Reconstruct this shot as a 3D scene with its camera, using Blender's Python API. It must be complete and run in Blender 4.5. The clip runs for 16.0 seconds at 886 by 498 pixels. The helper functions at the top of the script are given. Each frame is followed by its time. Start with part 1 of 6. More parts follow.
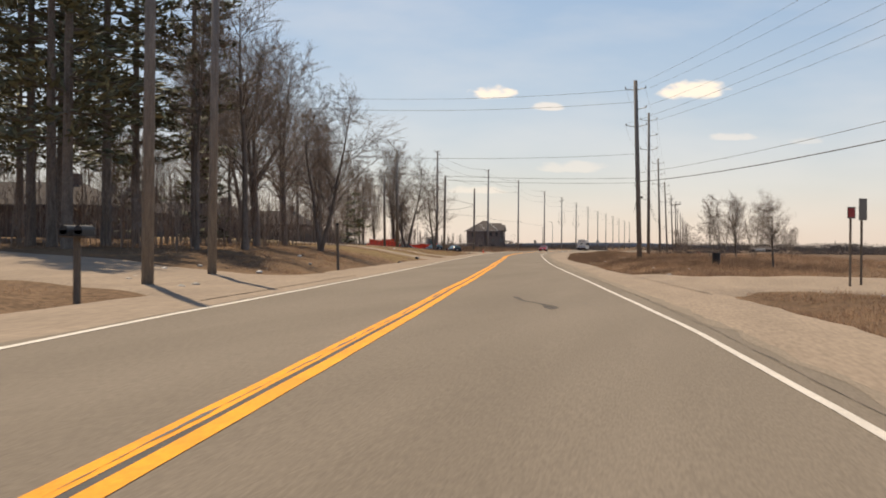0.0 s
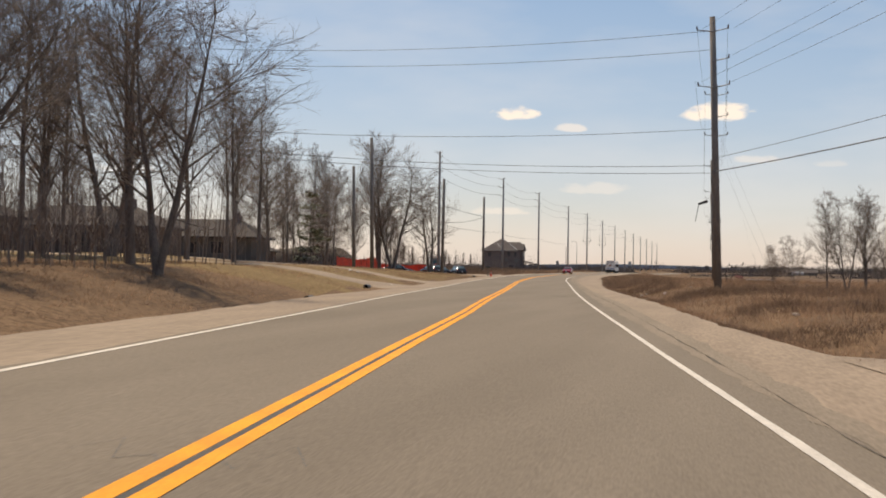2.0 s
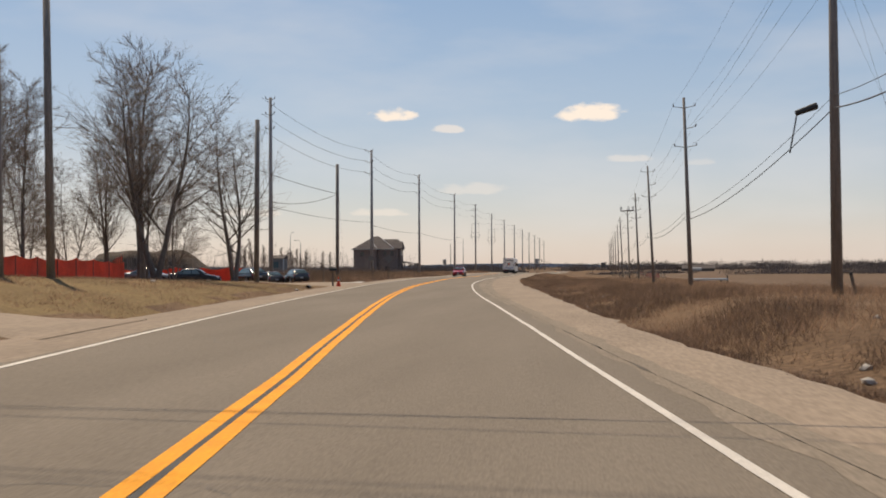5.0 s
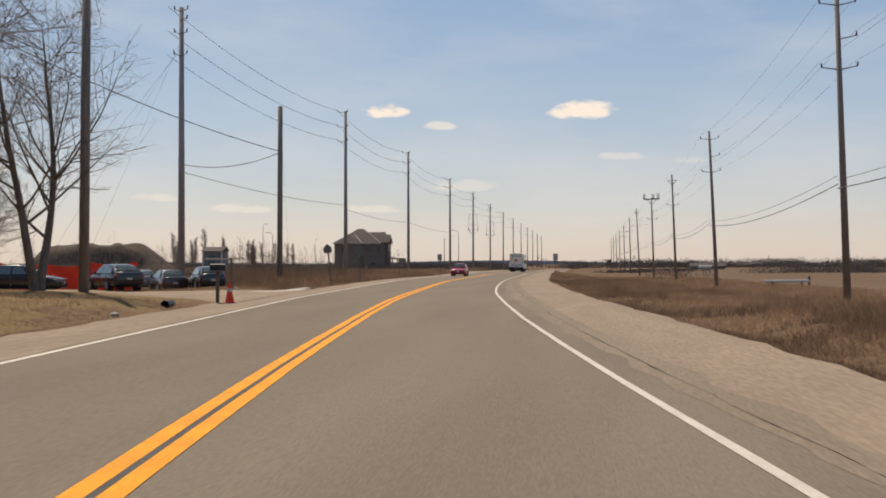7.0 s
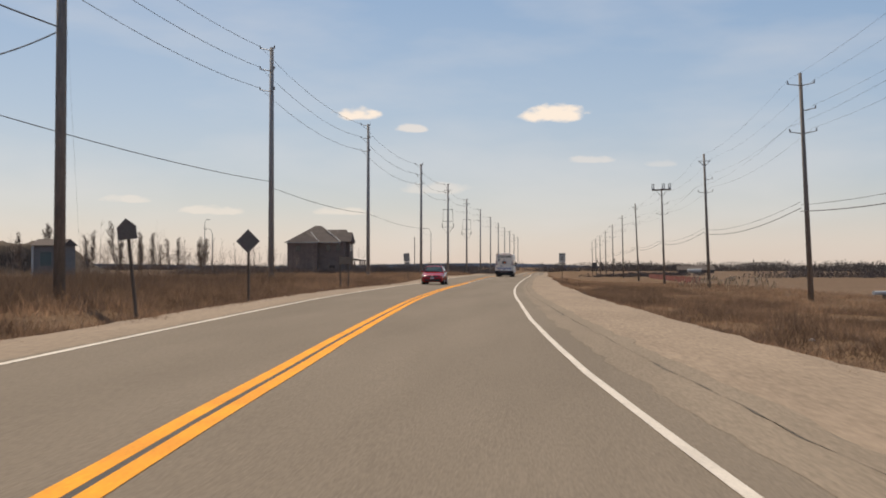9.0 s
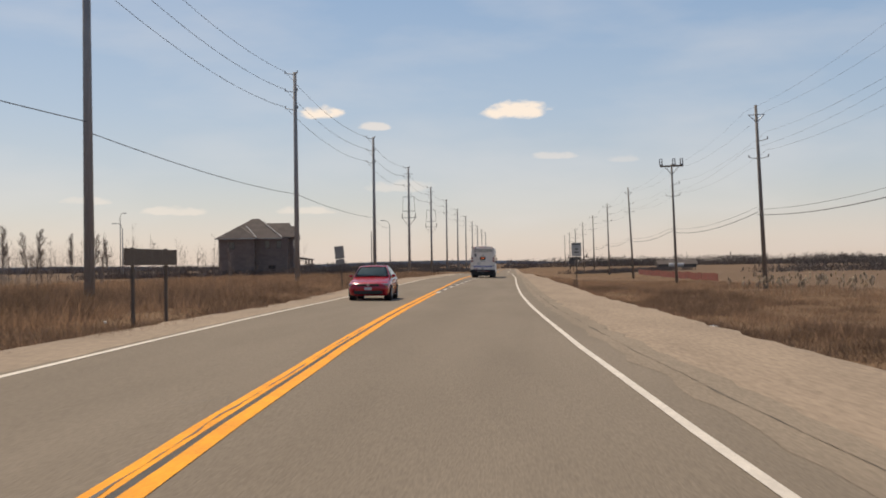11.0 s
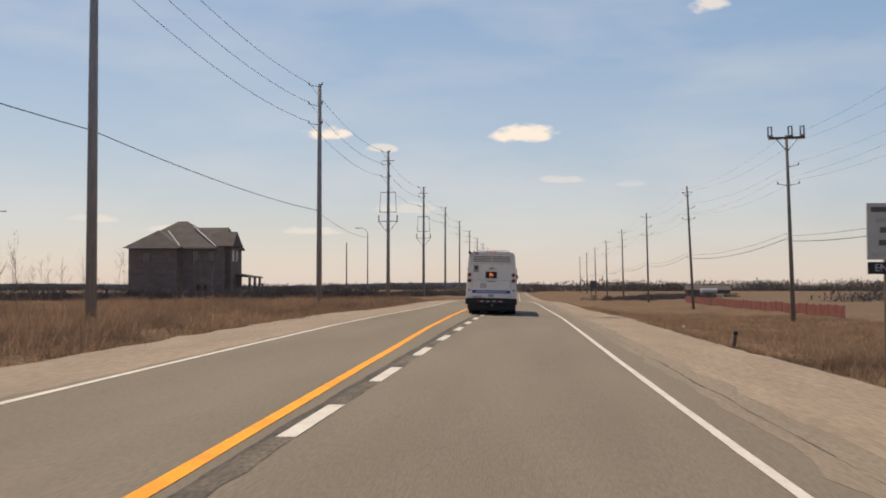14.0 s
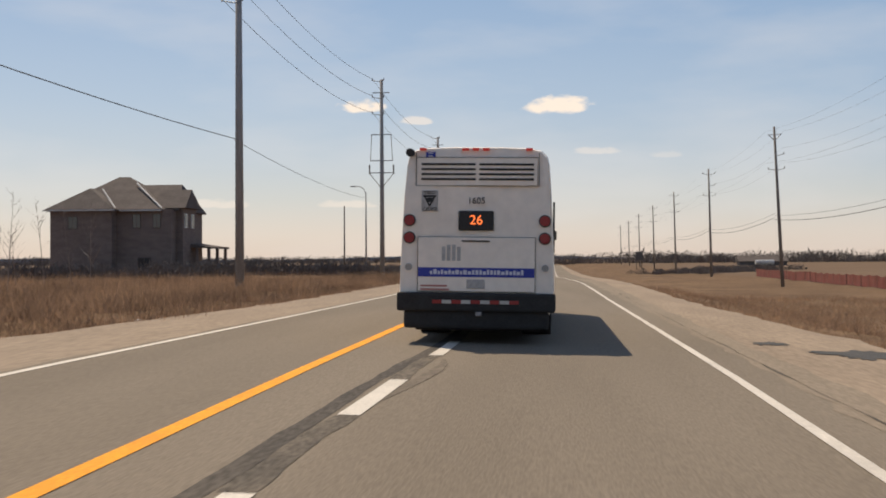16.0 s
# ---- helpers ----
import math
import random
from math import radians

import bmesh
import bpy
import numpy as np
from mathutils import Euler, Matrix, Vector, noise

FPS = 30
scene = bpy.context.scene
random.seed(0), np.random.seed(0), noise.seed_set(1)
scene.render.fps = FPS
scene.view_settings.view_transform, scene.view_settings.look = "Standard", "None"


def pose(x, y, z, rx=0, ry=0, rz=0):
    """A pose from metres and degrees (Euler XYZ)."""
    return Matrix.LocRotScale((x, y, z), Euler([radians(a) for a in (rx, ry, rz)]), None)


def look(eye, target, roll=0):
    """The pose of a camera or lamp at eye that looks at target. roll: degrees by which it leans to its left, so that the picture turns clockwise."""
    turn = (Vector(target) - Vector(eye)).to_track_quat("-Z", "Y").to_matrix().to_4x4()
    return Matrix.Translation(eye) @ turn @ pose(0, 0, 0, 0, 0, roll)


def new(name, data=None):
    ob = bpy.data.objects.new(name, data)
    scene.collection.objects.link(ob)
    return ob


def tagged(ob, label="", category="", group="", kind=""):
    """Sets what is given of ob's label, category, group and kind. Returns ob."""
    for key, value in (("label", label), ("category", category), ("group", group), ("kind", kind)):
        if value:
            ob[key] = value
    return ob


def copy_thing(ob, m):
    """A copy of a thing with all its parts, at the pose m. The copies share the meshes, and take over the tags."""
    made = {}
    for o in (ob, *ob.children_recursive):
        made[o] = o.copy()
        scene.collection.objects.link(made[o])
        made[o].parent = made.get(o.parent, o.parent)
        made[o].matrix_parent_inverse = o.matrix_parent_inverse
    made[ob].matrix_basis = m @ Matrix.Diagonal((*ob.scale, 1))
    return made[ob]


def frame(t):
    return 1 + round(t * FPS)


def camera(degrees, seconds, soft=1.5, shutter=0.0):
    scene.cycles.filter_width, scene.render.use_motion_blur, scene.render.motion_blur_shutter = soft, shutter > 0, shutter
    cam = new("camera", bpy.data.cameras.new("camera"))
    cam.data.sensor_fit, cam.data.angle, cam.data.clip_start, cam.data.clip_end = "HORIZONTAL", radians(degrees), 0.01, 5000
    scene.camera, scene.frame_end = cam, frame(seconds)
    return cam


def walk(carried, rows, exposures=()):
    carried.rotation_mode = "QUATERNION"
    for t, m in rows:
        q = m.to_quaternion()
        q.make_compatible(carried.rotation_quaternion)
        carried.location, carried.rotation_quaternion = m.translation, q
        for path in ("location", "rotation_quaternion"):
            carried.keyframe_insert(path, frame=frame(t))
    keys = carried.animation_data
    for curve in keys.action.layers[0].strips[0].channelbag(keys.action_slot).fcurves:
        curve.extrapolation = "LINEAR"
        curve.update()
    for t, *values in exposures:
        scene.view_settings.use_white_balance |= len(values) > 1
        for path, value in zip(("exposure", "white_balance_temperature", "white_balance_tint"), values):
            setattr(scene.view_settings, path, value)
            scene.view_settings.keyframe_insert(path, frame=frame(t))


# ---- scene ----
# seconds, place, then the turn in degrees (Euler XYZ)
LENS = 43.0
PATH = [
    (0.0, 0.026, 0.000, 1.455, 89.786, -0.378, 12.119),
    (0.5, -1.156, 9.849, 1.477, 90.152, -0.225, 12.192),
    (1.0, -2.400, 19.751, 1.486, 90.554, -0.539, 12.351),
    (1.5, -3.745, 29.726, 1.505, 90.831, -0.509, 12.939),
    (2.0, -5.182, 39.763, 1.500, 90.817, -0.803, 13.249),
    (2.5, -6.670, 49.842, 1.493, 89.558, -1.234, 13.656),
    (3.0, -8.185, 59.961, 1.476, 89.708, -0.074, 12.259),
    (3.5, -9.740, 70.130, 1.484, 91.029, 0.667, 9.909),
    (4.0, -11.334, 80.356, 1.484, 90.850, 0.610, 8.570),
    (4.5, -12.909, 90.643, 1.478, 90.839, 0.440, 7.686),
    (5.0, -14.456, 100.979, 1.481, 90.919, 0.342, 7.161),
    (5.5, -15.965, 111.358, 1.485, 91.021, 0.348, 6.900),
    (6.0, -17.426, 121.773, 1.488, 91.077, 0.417, 6.804),
    (6.5, -18.831, 132.215, 1.471, 91.017, 0.441, 6.777),
    (7.0, -20.169, 142.673, 1.473, 90.755, 0.138, 6.717),
    (7.5, -21.428, 153.127, 1.485, 90.963, -0.266, 6.440),
    (8.0, -22.627, 163.562, 1.478, 91.154, -0.344, 5.992),
    (8.5, -23.753, 173.986, 1.487, 90.980, -0.229, 5.556),
    (9.0, -24.754, 184.400, 1.463, 90.890, -0.035, 5.255),
    (9.5, -25.643, 194.798, 1.474, 90.835, 0.116, 4.992),
    (10.0, -26.429, 205.178, 1.486, 90.804, 0.269, 4.670),
    (10.5, -27.124, 215.537, 1.497, 90.780, 0.502, 4.195),
    (11.0, -27.739, 225.876, 1.538, 90.754, 0.833, 3.470),
    (11.5, -28.284, 236.198, 1.524, 90.694, 1.060, 2.396),
    (12.0, -28.718, 246.497, 1.519, 90.963, 0.907, 1.705),
    (12.5, -29.039, 256.765, 1.487, 91.258, 0.977, 1.359),
    (13.0, -29.268, 267.002, 1.454, 91.103, 0.464, 1.131),
    (13.5, -29.386, 277.170, 1.454, 91.184, 0.442, 1.790),
    (14.0, -29.446, 287.242, 1.489, 91.885, 0.033, 3.750),
    (14.5, -29.471, 297.183, 1.483, 92.128, -0.056, 3.691),
    (15.0, -29.493, 306.983, 1.470, 91.381, 0.448, 3.807),
    (15.5, -29.493, 316.676, 1.434, 91.093, 0.354, 4.691),
    (16.0, -29.493, 326.299, 1.424, 90.494, 0.323, 5.540),
]
cam = camera(LENS, 16.0, soft=1.8, shutter=0.12)
walk(cam, [(t, pose(*p)) for t, *p in PATH], exposures=[(0.0, 0.18, 7150, 10), (2.5, 0.08, 6950, 10), (4.0, 0.03, 6900, 10), (6.5, -0.03, 6900, 10), (14.0, -0.02, 6900, 10), (16.0, 0.02, 6900, 10)])

# ---- sky, sun ----
SUN_AZ, SUN_EL = -33.0, 54.0   # degrees, to the right of +y, and up
world = bpy.data.worlds.new("sky")
scene.world = world
world.use_nodes = True
WT = world.node_tree


def wnode(kind, **props):
    n = WT.nodes.new(kind)
    for k, v in props.items():
        if k == "operation":
            n.operation = v
        elif k == "blend_type":
            n.blend_type = v
        elif k == "data_type":
            n.data_type = v
    return n


def wmath(op, a, b=None, c=None):
    n = wnode("ShaderNodeMath", operation=op)
    for i, v in enumerate((a, b, c)):
        if v is None:
            continue
        if isinstance(v, (int, float)):
            n.inputs[i].default_value = v
        else:
            WT.links.new(v, n.inputs[i])
    return n.outputs[0]


sky = wnode("ShaderNodeTexSky")
sky.sky_type, sky.sun_disc = "NISHITA", False
sky.sun_elevation, sky.sun_rotation = radians(SUN_EL), radians(SUN_AZ)
sky.dust_density, sky.ozone_density, sky.air_density = 1.5, 1.2, 1.0
coords = wnode("ShaderNodeTexCoord")
split = wnode("ShaderNodeSeparateXYZ")
WT.links.new(coords.outputs["Generated"], split.inputs[0])
DX, DY, DZ = split.outputs
azimuth = wmath("MULTIPLY", wmath("ARCTAN2", DX, DY), 57.29578)
elevation = wmath("MULTIPLY", wmath("ARCSINE", DZ), 57.29578)

# a thin haze that whitens the sky toward the horizon
haze = wnode("ShaderNodeValToRGB")
WT.links.new(wmath("DIVIDE", elevation, 60.0), haze.inputs[0])
ramp = haze.color_ramp
stops = [(0.0, (0.93, 0.785, 0.71)), (0.02, (0.86, 0.785, 0.75)), (0.05, (0.665, 0.70, 0.745)), (0.08, (0.545, 0.635, 0.765)), (0.13, (0.425, 0.56, 0.76)),
         (0.22, (0.28, 0.445, 0.705)), (0.6, (0.16, 0.29, 0.55)), (1.0, (0.10, 0.22, 0.48))]
ramp.elements[0].position, ramp.elements[0].color = stops[0][0], (*stops[0][1], 1)
ramp.elements[1].position, ramp.elements[1].color = stops[-1][0], (*stops[-1][1], 1)
for p, c in stops[1:-1]:
    ramp.elements.new(p).color = (*c, 1)

# small fair-weather clouds: azimuth, elevation, half width, half height, density
CLOUDS = [(0.7, 7.72, 1.9, 0.44, 1.0), (-9.7, 7.72, 1.0, 0.33, 1.0), (-6.9, 7.0, 0.8, 0.2, 0.55),
          (-5.6, 4.0, 1.6, 0.3, 0.3), (2.2, 5.4, 1.1, 0.18, 0.35), (-16.8, 2.8, 1.5, 0.22, 0.4), (-10.6, 2.8, 1.4, 0.2, 0.4),
          (-21.0, 3.3, 1.0, 0.18, 0.35), (9.6, 13.9, 1.0, 0.5, 0.7), (5.6, 5.2, 0.7, 0.2, 0.2), (-29.0, 4.6, 1.4, 0.25, 0.35)]
puff = wnode("ShaderNodeTexNoise")
puff.inputs["Scale"].default_value, puff.inputs["Detail"].default_value = 42.0, 6.0
stretch = wnode("ShaderNodeMapping")
stretch.inputs["Scale"].default_value = (1, 1, 2.2)
WT.links.new(coords.outputs["Generated"], stretch.inputs[0])
WT.links.new(stretch.outputs[0], puff.inputs["Vector"])
ragged = wmath("MULTIPLY", wmath("SUBTRACT", puff.outputs["Fac"], 0.5), 5.2)
mask = None
for a, e, wa, we, dens in CLOUDS:
    u = wmath("DIVIDE", wmath("SUBTRACT", azimuth, a), wa)
    v = wmath("DIVIDE", wmath("SUBTRACT", elevation, e - 0.3 * we), we * 1.25)
    v = wmath("ADD", wmath("MAXIMUM", v, 0.0), wmath("MULTIPLY", wmath("MINIMUM", v, 0.0), 1.9))
    r = wmath("ADD", wmath("ADD", wmath("MULTIPLY", u, u), wmath("MULTIPLY", v, v)), ragged)
    one = wmath("MULTIPLY", wmath("SMOOTH_MIN", wmath("MAXIMUM", wmath("SUBTRACT", 1.3, r), 0.0), 1.0, 0.3), dens)
    mask = one if mask is None else wmath("MAXIMUM", mask, one)
sky_gain = wnode("ShaderNodeMix", data_type="RGBA", blend_type="MIX")
sky_gain.inputs[0].default_value = 0.8
WT.links.new(sky.outputs[0], sky_gain.inputs[6])
scaled = wnode("ShaderNodeVectorMath", operation="SCALE")
WT.links.new(haze.outputs[0], scaled.inputs[0])
scaled.inputs["Scale"].default_value = 5.85
WT.links.new(scaled.outputs[0], sky_gain.inputs[7])
# faint high veils
veil = wnode("ShaderNodeTexNoise")
veil.inputs["Scale"].default_value, veil.inputs["Detail"].default_value = 5.0, 6.0
vmap = wnode("ShaderNodeMapping")
vmap.inputs["Scale"].default_value, vmap.inputs["Rotation"].default_value = (1, 1, 3.5), (0.25, 0.1, 0)
WT.links.new(coords.outputs["Generated"], vmap.inputs[0])
WT.links.new(vmap.outputs[0], veil.inputs["Vector"])
thin_veil = wmath("MULTIPLY", wmath("MINIMUM", wmath("MAXIMUM", wmath("SUBTRACT", veil.outputs["Fac"], 0.47), 0.0), 0.22), 1.1)
veiled = wnode("ShaderNodeMix", data_type="RGBA", blend_type="MIX")
WT.links.new(thin_veil, veiled.inputs[0])
WT.links.new(sky_gain.outputs[2], veiled.inputs[6])
veiled.inputs[7].default_value = (5.6, 5.5, 5.6, 1)
with_clouds = wnode("ShaderNodeMix", data_type="RGBA", blend_type="MIX")
WT.links.new(mask, with_clouds.inputs[0])
WT.links.new(veiled.outputs[2], with_clouds.inputs[6])
with_clouds.inputs[7].default_value = (7.0, 6.2, 5.5, 1)
WT.links.new(with_clouds.outputs[2], WT.nodes["Background"].inputs[0])
WT.nodes["Background"].inputs[1].default_value = 0.14

sun = new("sun", bpy.data.lights.new("sun", "SUN"))
sun.data.energy, sun.data.angle, sun.data.color = 4.8, radians(0.55), (1.0, 0.88, 0.71)
sa, se = radians(SUN_AZ), radians(SUN_EL)
sun.matrix_world = look((-60 + 100 * math.sin(sa), 100, 120), (-60 + 100 * math.sin(sa) - math.sin(sa) * math.cos(se), 100 - math.cos(sa) * math.cos(se), 120 - math.sin(se)))

# ---- building tools ----
rng = random.Random(7)


def material(name, base, rough=0.8, metal=0.0, var=0.25, scale=4.0, fine=40.0, bump=0.2, tint=None, spec=0.3, island=0.0, stretch=(1, 1, 1)):
    """Two scales of noise on one base colour, with fine relief. tint: a second colour for the large patches."""
    m = bpy.data.materials.new(name)
    m.use_nodes = True
    nt = m.node_tree
    bs = nt.nodes["Principled BSDF"]
    bs.inputs["Roughness"].default_value, bs.inputs["Metallic"].default_value = rough, metal
    bs.inputs["Specular IOR Level"].default_value = spec
    geo = nt.nodes.new("ShaderNodeNewGeometry")
    mp = nt.nodes.new("ShaderNodeMapping")
    mp.inputs["Scale"].default_value = stretch
    nt.links.new(geo.outputs["Position"], mp.inputs[0])
    n1, n2 = nt.nodes.new("ShaderNodeTexNoise"), nt.nodes.new("ShaderNodeTexNoise")
    for n, s, d in ((n1, scale, 4), (n2, fine, 3)):
        n.inputs["Scale"].default_value, n.inputs["Detail"].default_value = s, d
        nt.links.new(mp.outputs[0], n.inputs["Vector"])
    mix = nt.nodes.new("ShaderNodeMix")
    mix.data_type = "RGBA"
    a = tint or tuple(c * (1 - var) for c in base)
    mix.inputs[6].default_value, mix.inputs[7].default_value = (*base, 1), (*a, 1)
    r1 = nt.nodes.new("ShaderNodeMapRange")
    r1.inputs[1].default_value, r1.inputs[2].default_value = 0.36, 0.66
    nt.links.new(n1.outputs["Fac"], r1.inputs[0])
    nt.links.new(r1.outputs[0], mix.inputs[0])
    hsv = nt.nodes.new("ShaderNodeHueSaturation")
    r2 = nt.nodes.new("ShaderNodeMapRange")
    r2.inputs[1].default_value, r2.inputs[2].default_value = 0.3, 0.7
    r2.inputs[3].default_value, r2.inputs[4].default_value = 1 - var, 1 + var
    nt.links.new(n2.outputs["Fac"], r2.inputs[0])
    nt.links.new(mix.outputs[2], hsv.inputs["Color"])
    val = r2.outputs[0]
    if island:
        r3 = nt.nodes.new("ShaderNodeMapRange")
        r3.inputs[3].default_value, r3.inputs[4].default_value = 1 - island, 1 + island
        nt.links.new(geo.outputs["Random Per Island"], r3.inputs[0])
        mul = nt.nodes.new("ShaderNodeMath")
        mul.operation = "MULTIPLY"
        nt.links.new(val, mul.inputs[0])
        nt.links.new(r3.outputs[0], mul.inputs[1])
        val = mul.outputs[0]
    nt.links.new(val, hsv.inputs["Value"])
    nt.links.new(hsv.outputs[0], bs.inputs["Base Color"])
    if bump:
        bp = nt.nodes.new("ShaderNodeBump")
        bp.inputs["Strength"].default_value, bp.inputs["Distance"].default_value = bump, 0.03
        nt.links.new(n2.outputs["Fac"], bp.inputs["Height"])
        nt.links.new(bp.outputs[0], bs.inputs["Normal"])
    return m


def glowing(name, colour, strength):
    m = bpy.data.materials.new(name)
    m.use_nodes = True
    bs = m.node_tree.nodes["Principled BSDF"]
    bs.inputs["Base Color"].default_value = (*[c * 0.3 for c in colour], 1)
    bs.inputs["Emission Color"].default_value, bs.inputs["Emission Strength"].default_value = (*colour, 1), strength
    return m


def mesh_object(name, verts, faces, mat, smooth=False):
    me = bpy.data.meshes.new(name)
    me.from_pydata(verts, [], faces)
    me.materials.append(mat)
    if smooth:
        me.polygons.foreach_set("use_smooth", [True] * len(me.polygons))
    me.update()
    return new(name, me)


def part(name, bm, mat, parent=None, label="", smooth=False):
    """Links a bmesh as one mesh object under a thing or a part."""
    bmesh.ops.recalc_face_normals(bm, faces=bm.faces)
    me = bpy.data.meshes.new(name)
    bm.to_mesh(me)
    bm.free()
    me.materials.append(mat)
    if smooth:
        me.polygons.foreach_set("use_smooth", [True] * len(me.polygons))
    ob = new(name, me)
    ob.parent = parent
    if label:
        ob["label"] = label
    return ob


def thing(name, at, label, category, group="", turn=0.0, kind=""):
    ob = new(name)
    ob.matrix_world = pose(*at, 0, 0, turn)
    return tagged(ob, label, category, group, kind)


def box(bm, x0, x1, y0, y1, z0, z1, bevel=0.0, m=None):
    """A box in the bmesh, its edges rounded by bevel; m turns it."""
    t = Matrix.Translation(((x0 + x1) / 2, (y0 + y1) / 2, (z0 + z1) / 2)) @ Matrix.Diagonal((x1 - x0, y1 - y0, z1 - z0, 1))
    vs = bmesh.ops.create_cube(bm, size=1, matrix=(m or Matrix()) @ t)["verts"]
    if bevel:
        es = list({e for v in vs for e in v.link_edges})
        bmesh.ops.bevel(bm, geom=es, offset=bevel, segments=2, affect="EDGES", profile=0.6)
    return bm


def tube(bm, a, b, r0, r1, sides=10, caps=True):
    a, b = Vector(a), Vector(b)
    q = (b - a).to_track_quat("Z", "Y").to_matrix().to_4x4()
    bmesh.ops.create_cone(bm, cap_ends=caps, segments=sides, radius1=r0, radius2=r1, depth=(b - a).length,
                          matrix=Matrix.Translation((a + b) / 2) @ q)
    return bm


def boxed(*a, **k):
    return box(bmesh.new(), *a, **k)


def tubed(*a, **k):
    return tube(bmesh.new(), *a, **k)


def lettering(name, words, size, at, turn, mat, parent, label=""):
    """Words in the built-in font as a thin solid mesh, upright and facing -y."""
    cu = bpy.data.curves.new(name, "FONT")
    cu.body, cu.size, cu.extrude, cu.align_x, cu.align_y = words, size, 0.004, "CENTER", "CENTER"
    tmp = bpy.data.objects.new("tmp", cu)
    scene.collection.objects.link(tmp)
    bpy.context.view_layer.update()
    me = bpy.data.meshes.new_from_object(tmp.evaluated_get(bpy.context.evaluated_depsgraph_get()))
    bpy.data.objects.remove(tmp)
    me.name = name
    me.materials.clear()
    me.materials.append(mat)
    ob = new(name, me)
    ob.parent = parent
    ob.matrix_basis = pose(*at, 90, 0, turn)
    if label:
        ob["label"] = label
    return ob


# the lane's line: x against y along the road
LINE = [(p[1], p[2]) for p in PATH]
LINE_Y = np.array([-400.0] + [p[1] for p in LINE] + [365.0, 700.0, 4000.0])
LINE_X = np.array([400 * 0.122] + [p[0] for p in LINE] + [-29.45, -29.1, -25.0])


def cx(y):
    return float(np.interp(y, LINE_Y, LINE_X))


def on_road(y, lat):
    return cx(y) + lat


def prof(y, table):
    return float(np.interp(y, [p[0] for p in table], [p[1] for p in table]))


# heights of the land beside the road, against y
LEFT_LEVEL = [(-60, 0.4), (20, 0.4), (60, 1.0), (110, 1.2), (150, 0.9), (180, 0.4), (196, -0.1), (221, -0.2), (260, -0.3), (300, -0.45), (400, -0.5), (700, -0.8)]
LEFT_FAR = [(-60, 0.8), (20, 1.0), (60, 1.5), (130, 1.9), (168, 1.2), (192, -0.1), (221, -0.3), (300, -0.5), (400, -0.55), (700, -1.0)]
RIGHT_LEVEL = [(-60, -0.2), (45, 0.0), (84, 0.3), (118, 0.45), (147, 0.6), (207, -0.5), (275, -1.0), (336, -1.1), (398, -1.7), (460, -1.8), (700, -1.6)]
EDGE_LEFT = [(-60, -8.6), (20, -8.6), (56, -8.9), (88, -8.7), (100, -8.0), (172, -7.85), (200, -7.6), (244, -7.5), (268, -7.1), (300, -8.2), (320, -8.6), (344, -8.9), (360, -8.2), (700, -8.2)]
EDGE_RIGHT = [(-60, 5.3), (18, 5.2), (40, 5.5), (72, 5.0), (95, 5.5), (128, 5.0), (150, 5.6), (175, 6.2), (193, 5.9), (245, 5.8), (265, 6.1), (282, 5.7), (305, 5.6), (325, 5.1), (345, 5.3), (366, 4.6), (700, 4.6)]


# the pavement falls gently to the right
CROSSFALL = -0.0175
DRIVES = [(34, 11, -1), (49, 11, 1), (107.5, 5, -1), (126, 5, -1), (190, 8, -1)]


RISE = [(-60, 0.04), (-10, 0.04), (4, 0.09), (18, 0.13), (32, 0.11), (46, 0.07), (60, 0.04), (74, 0.01), (88, -0), (102, -0.03), (116, -0.04), (130, -0.01), (144, 0.01), (158, -0), (172, 0), (186, 0.04), (200, 0.03), (214, 0.05), (228, 0.07), (242, 0.04), (256, 0.01), (270, -0.04), (284, -0.06), (298, -0.04), (312, -0.01), (326, 0.02), (340, 0), (354, -0.05), (368, -0.08), (382, -0.08), (400, -0.12), (425, -0.35), (460, -0.8), (520, -1.3), (700, -1.9), (900, -2.1)]


def rise(y):
    """The gentle swell of the pavement along the road."""
    return prof(y, RISE)


def tilt(lat):
    return CROSSFALL * min(max(lat, -20.0), 20.0)


def smooth01(t):
    t = min(max(t, 0.0), 1.0)
    return t * t * (3 - 2 * t)


